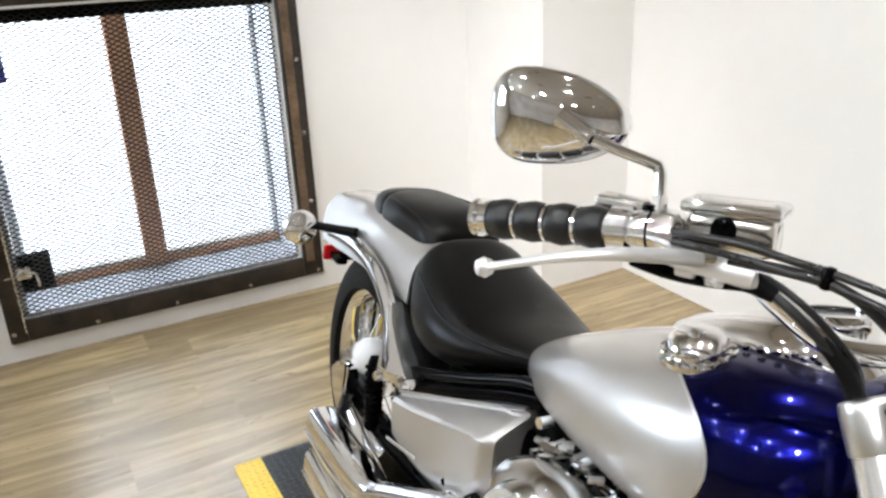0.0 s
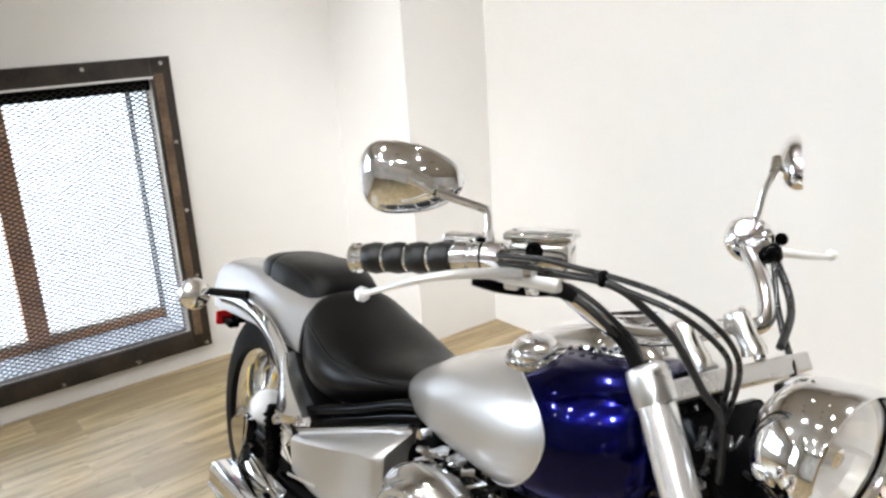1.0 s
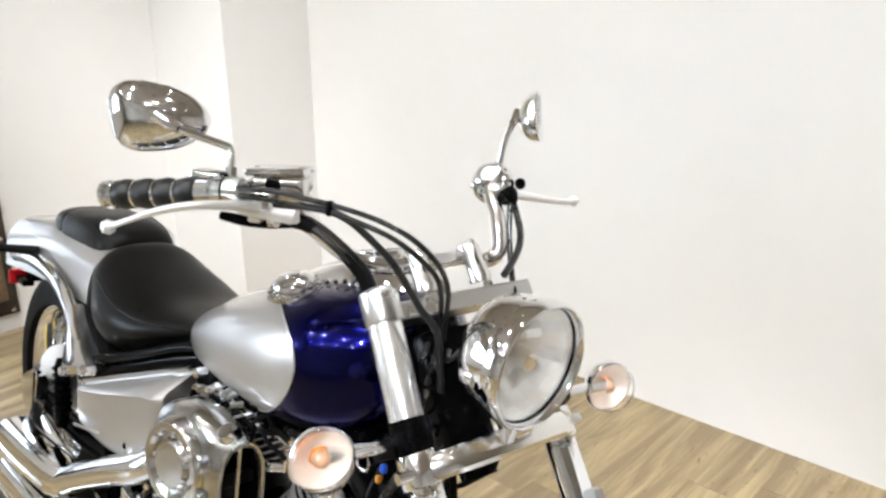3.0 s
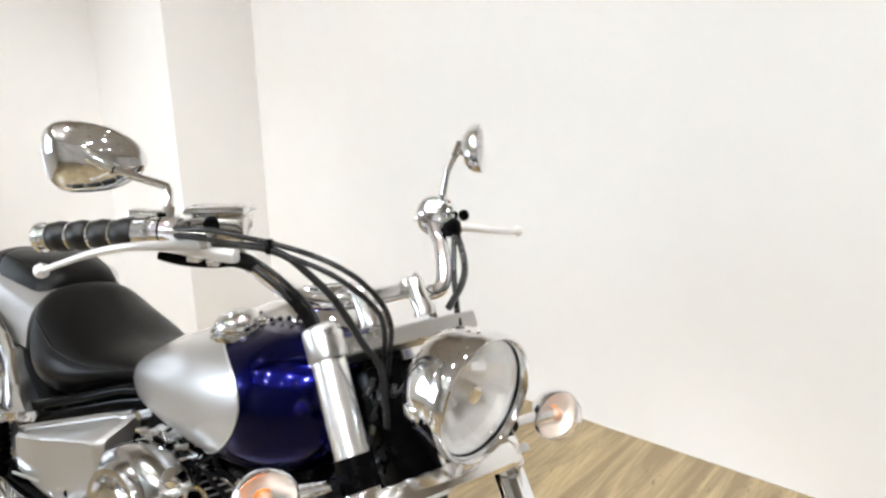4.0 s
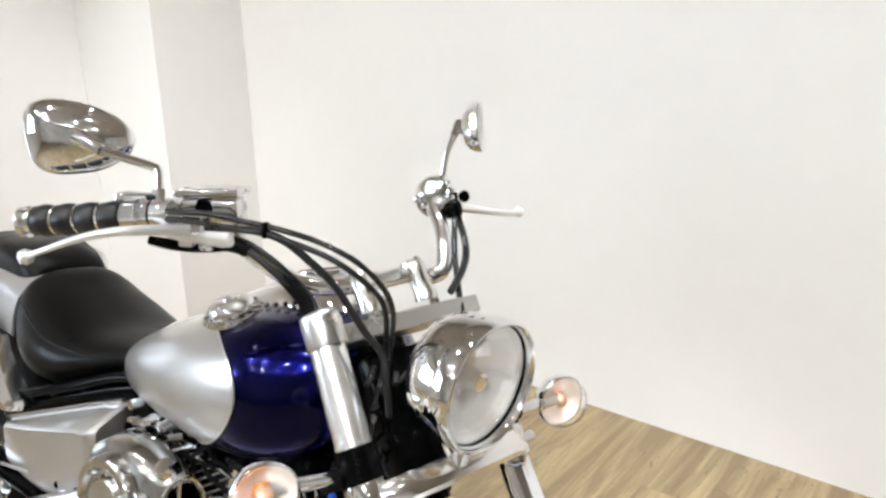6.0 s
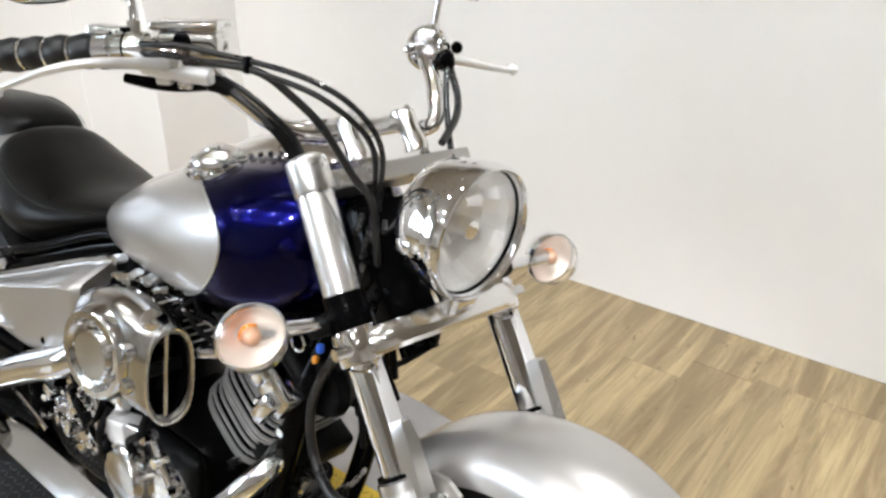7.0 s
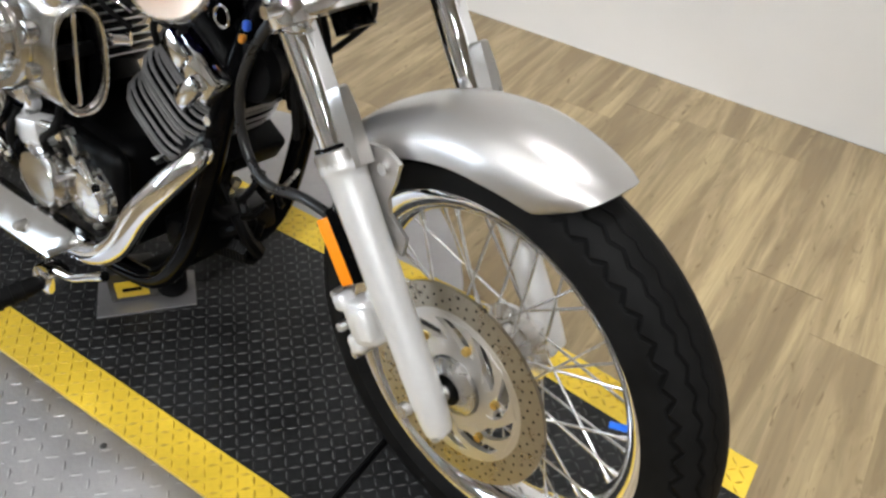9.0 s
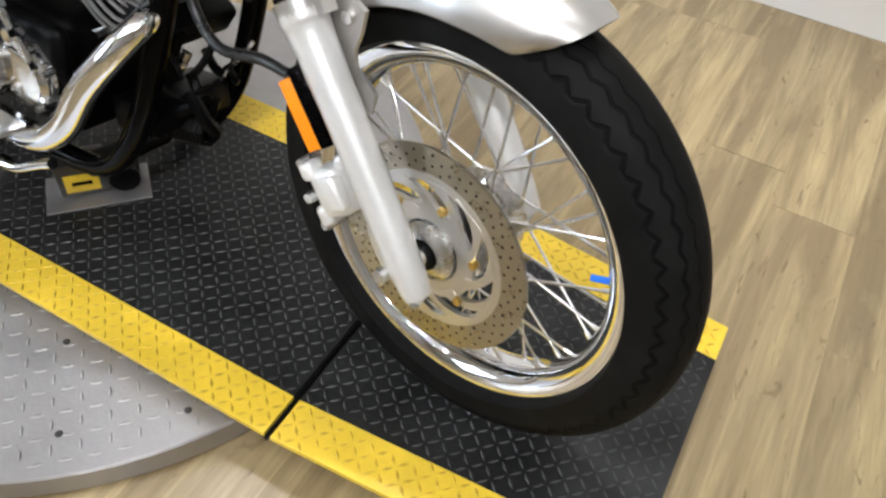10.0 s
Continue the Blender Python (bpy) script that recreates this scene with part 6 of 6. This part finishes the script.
for k in range(22):
    a = Vector((rr_.uniform(0.78, 1.10), -0.085 - rr_.uniform(0, 0.05), rr_.uniform(0.625, 0.66)))
    b = a + Vector((rr_.uniform(-0.08, 0.06), rr_.uniform(-0.02, 0.02), rr_.uniform(-0.06, 0.01)))
    part("wiring_loom", tube([a, (a + b) / 2 + Vector((0, -0.015, 0.01)), b], rr_.uniform(0.003, 0.006), 8, 4), CHROME if k % 5 == 0 else RUBBER, bike)
for k in range(18):
    a = Vector((rr_.uniform(1.15, 1.24), rr_.uniform(-0.075, 0.06), rr_.uniform(0.66, 0.84)))
    b = a + Vector((rr_.uniform(-0.03, 0.05), rr_.uniform(-0.04, 0.04), rr_.uniform(-0.10, -0.03)))
    part("wiring_loom", tube([a, (a + b) / 2 + Vector((0.015, -0.01, 0)), b], rr_.uniform(0.003, 0.006), 8, 4), STEEL if k % 6 == 0 else RUBBER, bike)
part("blue_connector", box((0.010, 0.010, 0.014), Matrix.Translation((1.175, -0.075, 0.662)), 0.003), surface("connector_blue", (0.02, 0.12, 0.7), 0.4), bike, "blue wiring connector")
part("orange_connector", box((0.010, 0.010, 0.012), Matrix.Translation((1.168, -0.075, 0.642)), 0.003), surface("connector_orange", (0.75, 0.3, 0.03), 0.4), bike, "orange wiring connector")
part("key_ring", tube([(1.155 + 0.014 * math.cos(k * math.pi / 8), -0.100, 0.672 + 0.014 * math.sin(k * math.pi / 8)) for k in range(17)], 0.0022, 6, 1), CHROME, bike, "chrome wire ring")
for sy in (-1, 1):
    peg = part("foot_peg", tube([(0.835, 0.205 * sy, 0.115), (0.828, 0.235 * sy, 0.108), (0.795, 0.335 * sy, 0.082)], [0.012, 0.017, 0.017], 16, 3), RUBBER, bike, "ribbed black rubber foot peg")
    for k in range(6):
        p = Vector((0.828, 0.235 * sy, 0.108)).lerp(Vector((0.795, 0.335 * sy, 0.082)), k / 5.5)
        q = p + (Vector((0.795, 0.335 * sy, 0.082)) - p).normalized() * 0.006 if k < 5.5 else p
        part("peg_rib", tube([p, q], 0.0205, 16, 1), RUBBER, peg)
    part("peg_end", lathe([(0, 0.006), (0.012, 0.004), (0.0175, -0.004)], 16, at((0.792, 0.34 * sy, 0.080), (-0.3, sy, -0.25))), CHROME, peg)
    part("peg_mount", box((0.05, 0.05, 0.045), Matrix.Translation((0.845, 0.19 * sy, 0.125)), 0.012), CHROME, peg)
part("brake_pedal", tube([(0.86, -0.19, 0.145), (0.90, -0.185, 0.150), (0.945, -0.18, 0.175), (0.975, -0.175, 0.19)], [0.008, 0.008, 0.008, 0.010], 12, 5), CHROME, bike, "chromed brake pedal")
part("skid_plate", box((0.05, 0.18, 0.025), Matrix.Translation((0.93, 0, 0.120)), 0.01), CASTBLACK, bike, "black plate under the frame")
spr = [(1.07 + 0.075 * k / 70, -0.01 + 0.020 * math.cos(k * 0.9), 0.235 + 0.02 * k / 70 + 0.020 * math.sin(k * 0.9)) for k in range(71)]
part("stand_spring", tube(spr, 0.0045, 8, 1), CASTBLACK, bike, "dark coil spring")
part("side_stand", tube([(0.80, 0.12, 0.13), (0.84, 0.19, 0.08), (0.87, 0.255, 0.062)], [0.014, 0.013, 0.013], 14, 4), BLACK, bike, "black side stand")
part("rear_brake_rod", rod((0.45, -0.14, 0.20), (-0.05, -0.13, 0.28), 0.006, 8), CHROME, bike, "chromed brake rod")

# folded plate that stands on the platform beneath the frame
stand = thing("support_plate", "bent tread plate bracket with a yellow label on the platform", "bracket", Matrix.Translation((0.853, -0.062, DECK + 0.0025)) @ Matrix.Rotation(radians(49), 4, "Z"))
part("base_plate", box((0.185, 0.100, 0.004), None, 0.001), ALUPLATE, stand, smooth=False)
blk = part("upright", box((0.09, 0.055, 0.075), Matrix.Translation((-0.02, 0.01, 0.040)), 0.006), WORNSTEEL, stand)
part("yellow_label", box((0.06, 0.002, 0.040), Matrix.Translation((-0.022, -0.019, 0.036)), 0.0005), YELLOW, blk)
part("label_bars", box((0.035, 0.002, 0.008), Matrix.Translation((-0.022, -0.0205, 0.036)), 0.0004), BLACK, blk)
part("bolt_tube", tube([(0.052, -0.028, 0.034), (0.052, 0.045, 0.034)], 0.028, 18, 1), CASTBLACK, stand)

# ---- lamps ----
for x in (-0.9, 0.3, 1.5, 2.7, 3.9, 5.1):
    for y in (0.55, -0.9, -2.3, -3.7):
        dl = thing("downlight", "small round recessed ceiling spotlight", "ceiling light", Matrix.Translation((x, y, ROOM_Z)), "ceiling spotlights")
        part("bezel", lathe([(0.05, 0), (0.075, 0), (0.075, 0.008), (0.055, 0.012), (0.05, 0)], 24, Matrix.Rotation(radians(-90), 4, "X")), WHITEPAINT, dl)
        sp = lamp("spot_lamp", "SPOT", look((x, y, ROOM_Z - 0.02), (x, y + (1.4 if y < -1 else 0), 0)), (60 if x < 1 else 145 if x < 3 else 36) if y > 0 else ((34 if x < 0 else 44 if x < 2 else 14) if y > -1 else (58 if x < 2 else 40)), 0.07, (0.945, 0.975, 1.0))
        sp.data.spot_size, sp.data.spot_blend, sp.data.shadow_soft_size = radians((62 if x < 1 else 48) if y > 0 else 96), 0.5, 0.035
lamp("window_light", "AREA", look((WALL_X - 0.75, -0.22, 1.75), (0.3, -0.22, 0.1)), 60, 1.0, (0.72, 0.85, 1.0), 0.8)


def fill_spot(p, target, power, cone, blend, soft, color=(1.0, 0.995, 0.985)):
    """An added fill spot, with an unseen small black head under the ceiling."""
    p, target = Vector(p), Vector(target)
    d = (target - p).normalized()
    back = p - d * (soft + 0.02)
    head_ = thing("fill_spot", "added unseen fill spotlight under the ceiling", "ceiling light", Matrix.Translation(back), "track lights")
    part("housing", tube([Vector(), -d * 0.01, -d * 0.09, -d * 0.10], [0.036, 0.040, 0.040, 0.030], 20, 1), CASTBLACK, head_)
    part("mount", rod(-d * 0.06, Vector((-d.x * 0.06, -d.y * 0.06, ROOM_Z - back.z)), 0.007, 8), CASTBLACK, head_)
    sp = lamp("fill_lamp", "SPOT", look(p, target), power, 0.1, color)
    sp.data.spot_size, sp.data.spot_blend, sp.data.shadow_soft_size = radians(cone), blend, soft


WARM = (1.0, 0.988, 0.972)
# added washes for the long wall, the corner, the column and the front wheel
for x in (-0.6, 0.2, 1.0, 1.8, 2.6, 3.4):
    fill_spot((x, -0.2, ROOM_Z - 0.16), (x, WALL_Y, 0.95), 70, 84, 1.0, 0.06, WARM)
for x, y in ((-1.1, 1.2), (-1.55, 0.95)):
    fill_spot((x + 2.0, -1.0, ROOM_Z - 0.18), (x, y, 0.42), 130, 30, 1.0, 0.12, WARM)
fill_spot((0.1, 0.1, ROOM_Z - 0.16), (-1.4, 1.1, 1.2), 60, 70, 1.0, 0.04, WARM)
fill_spot((1.7, -0.4, ROOM_Z - 0.16), (-1.03, 1.42, 1.15), 76, 40, 1.0, 0.05, WARM)
fill_spot((2.7, -2.4, ROOM_Z - 0.16), (1.5, -0.05, 0.40), 270, 30, 0.8, 0.05, (0.99, 0.99, 1.0))

# ---- floor planks ----
floor = tagged(new("floor"), "wood-look vinyl plank floor in warm grey brown", "floor", kind="structure")
PLACE[floor] = Matrix.Identity(4)
plank_meshes = {}


def plank_mesh(length):
    key = round(length, 2)
    if key not in plank_meshes:
        bm = box((0.18, key, 0.006), Matrix.Translation((0, 0, -0.003)), 0.00015, segs=1)
        me = bpy.data.meshes.new("plank")
        bm.to_mesh(me)
        bm.free()
        me.materials.append(PLANK)
        plank_meshes[key] = me
    return plank_meshes[key]


rnd = random.Random(4)
for i in range(43):
    y = ROOM_Y - rnd.uniform(0, 1.1)
    x = WALL_X + 0.09 + 0.18 * i
    while y < WALL_Y and x < ROOM_X:
        a, b = max(y, ROOM_Y), min(y + 1.22, WALL_Y)
        if b - a > 0.05:
            place("plank", plank_mesh(b - a), floor, m=Matrix.Translation((x, (a + b) / 2, 0)))
        y += 1.22
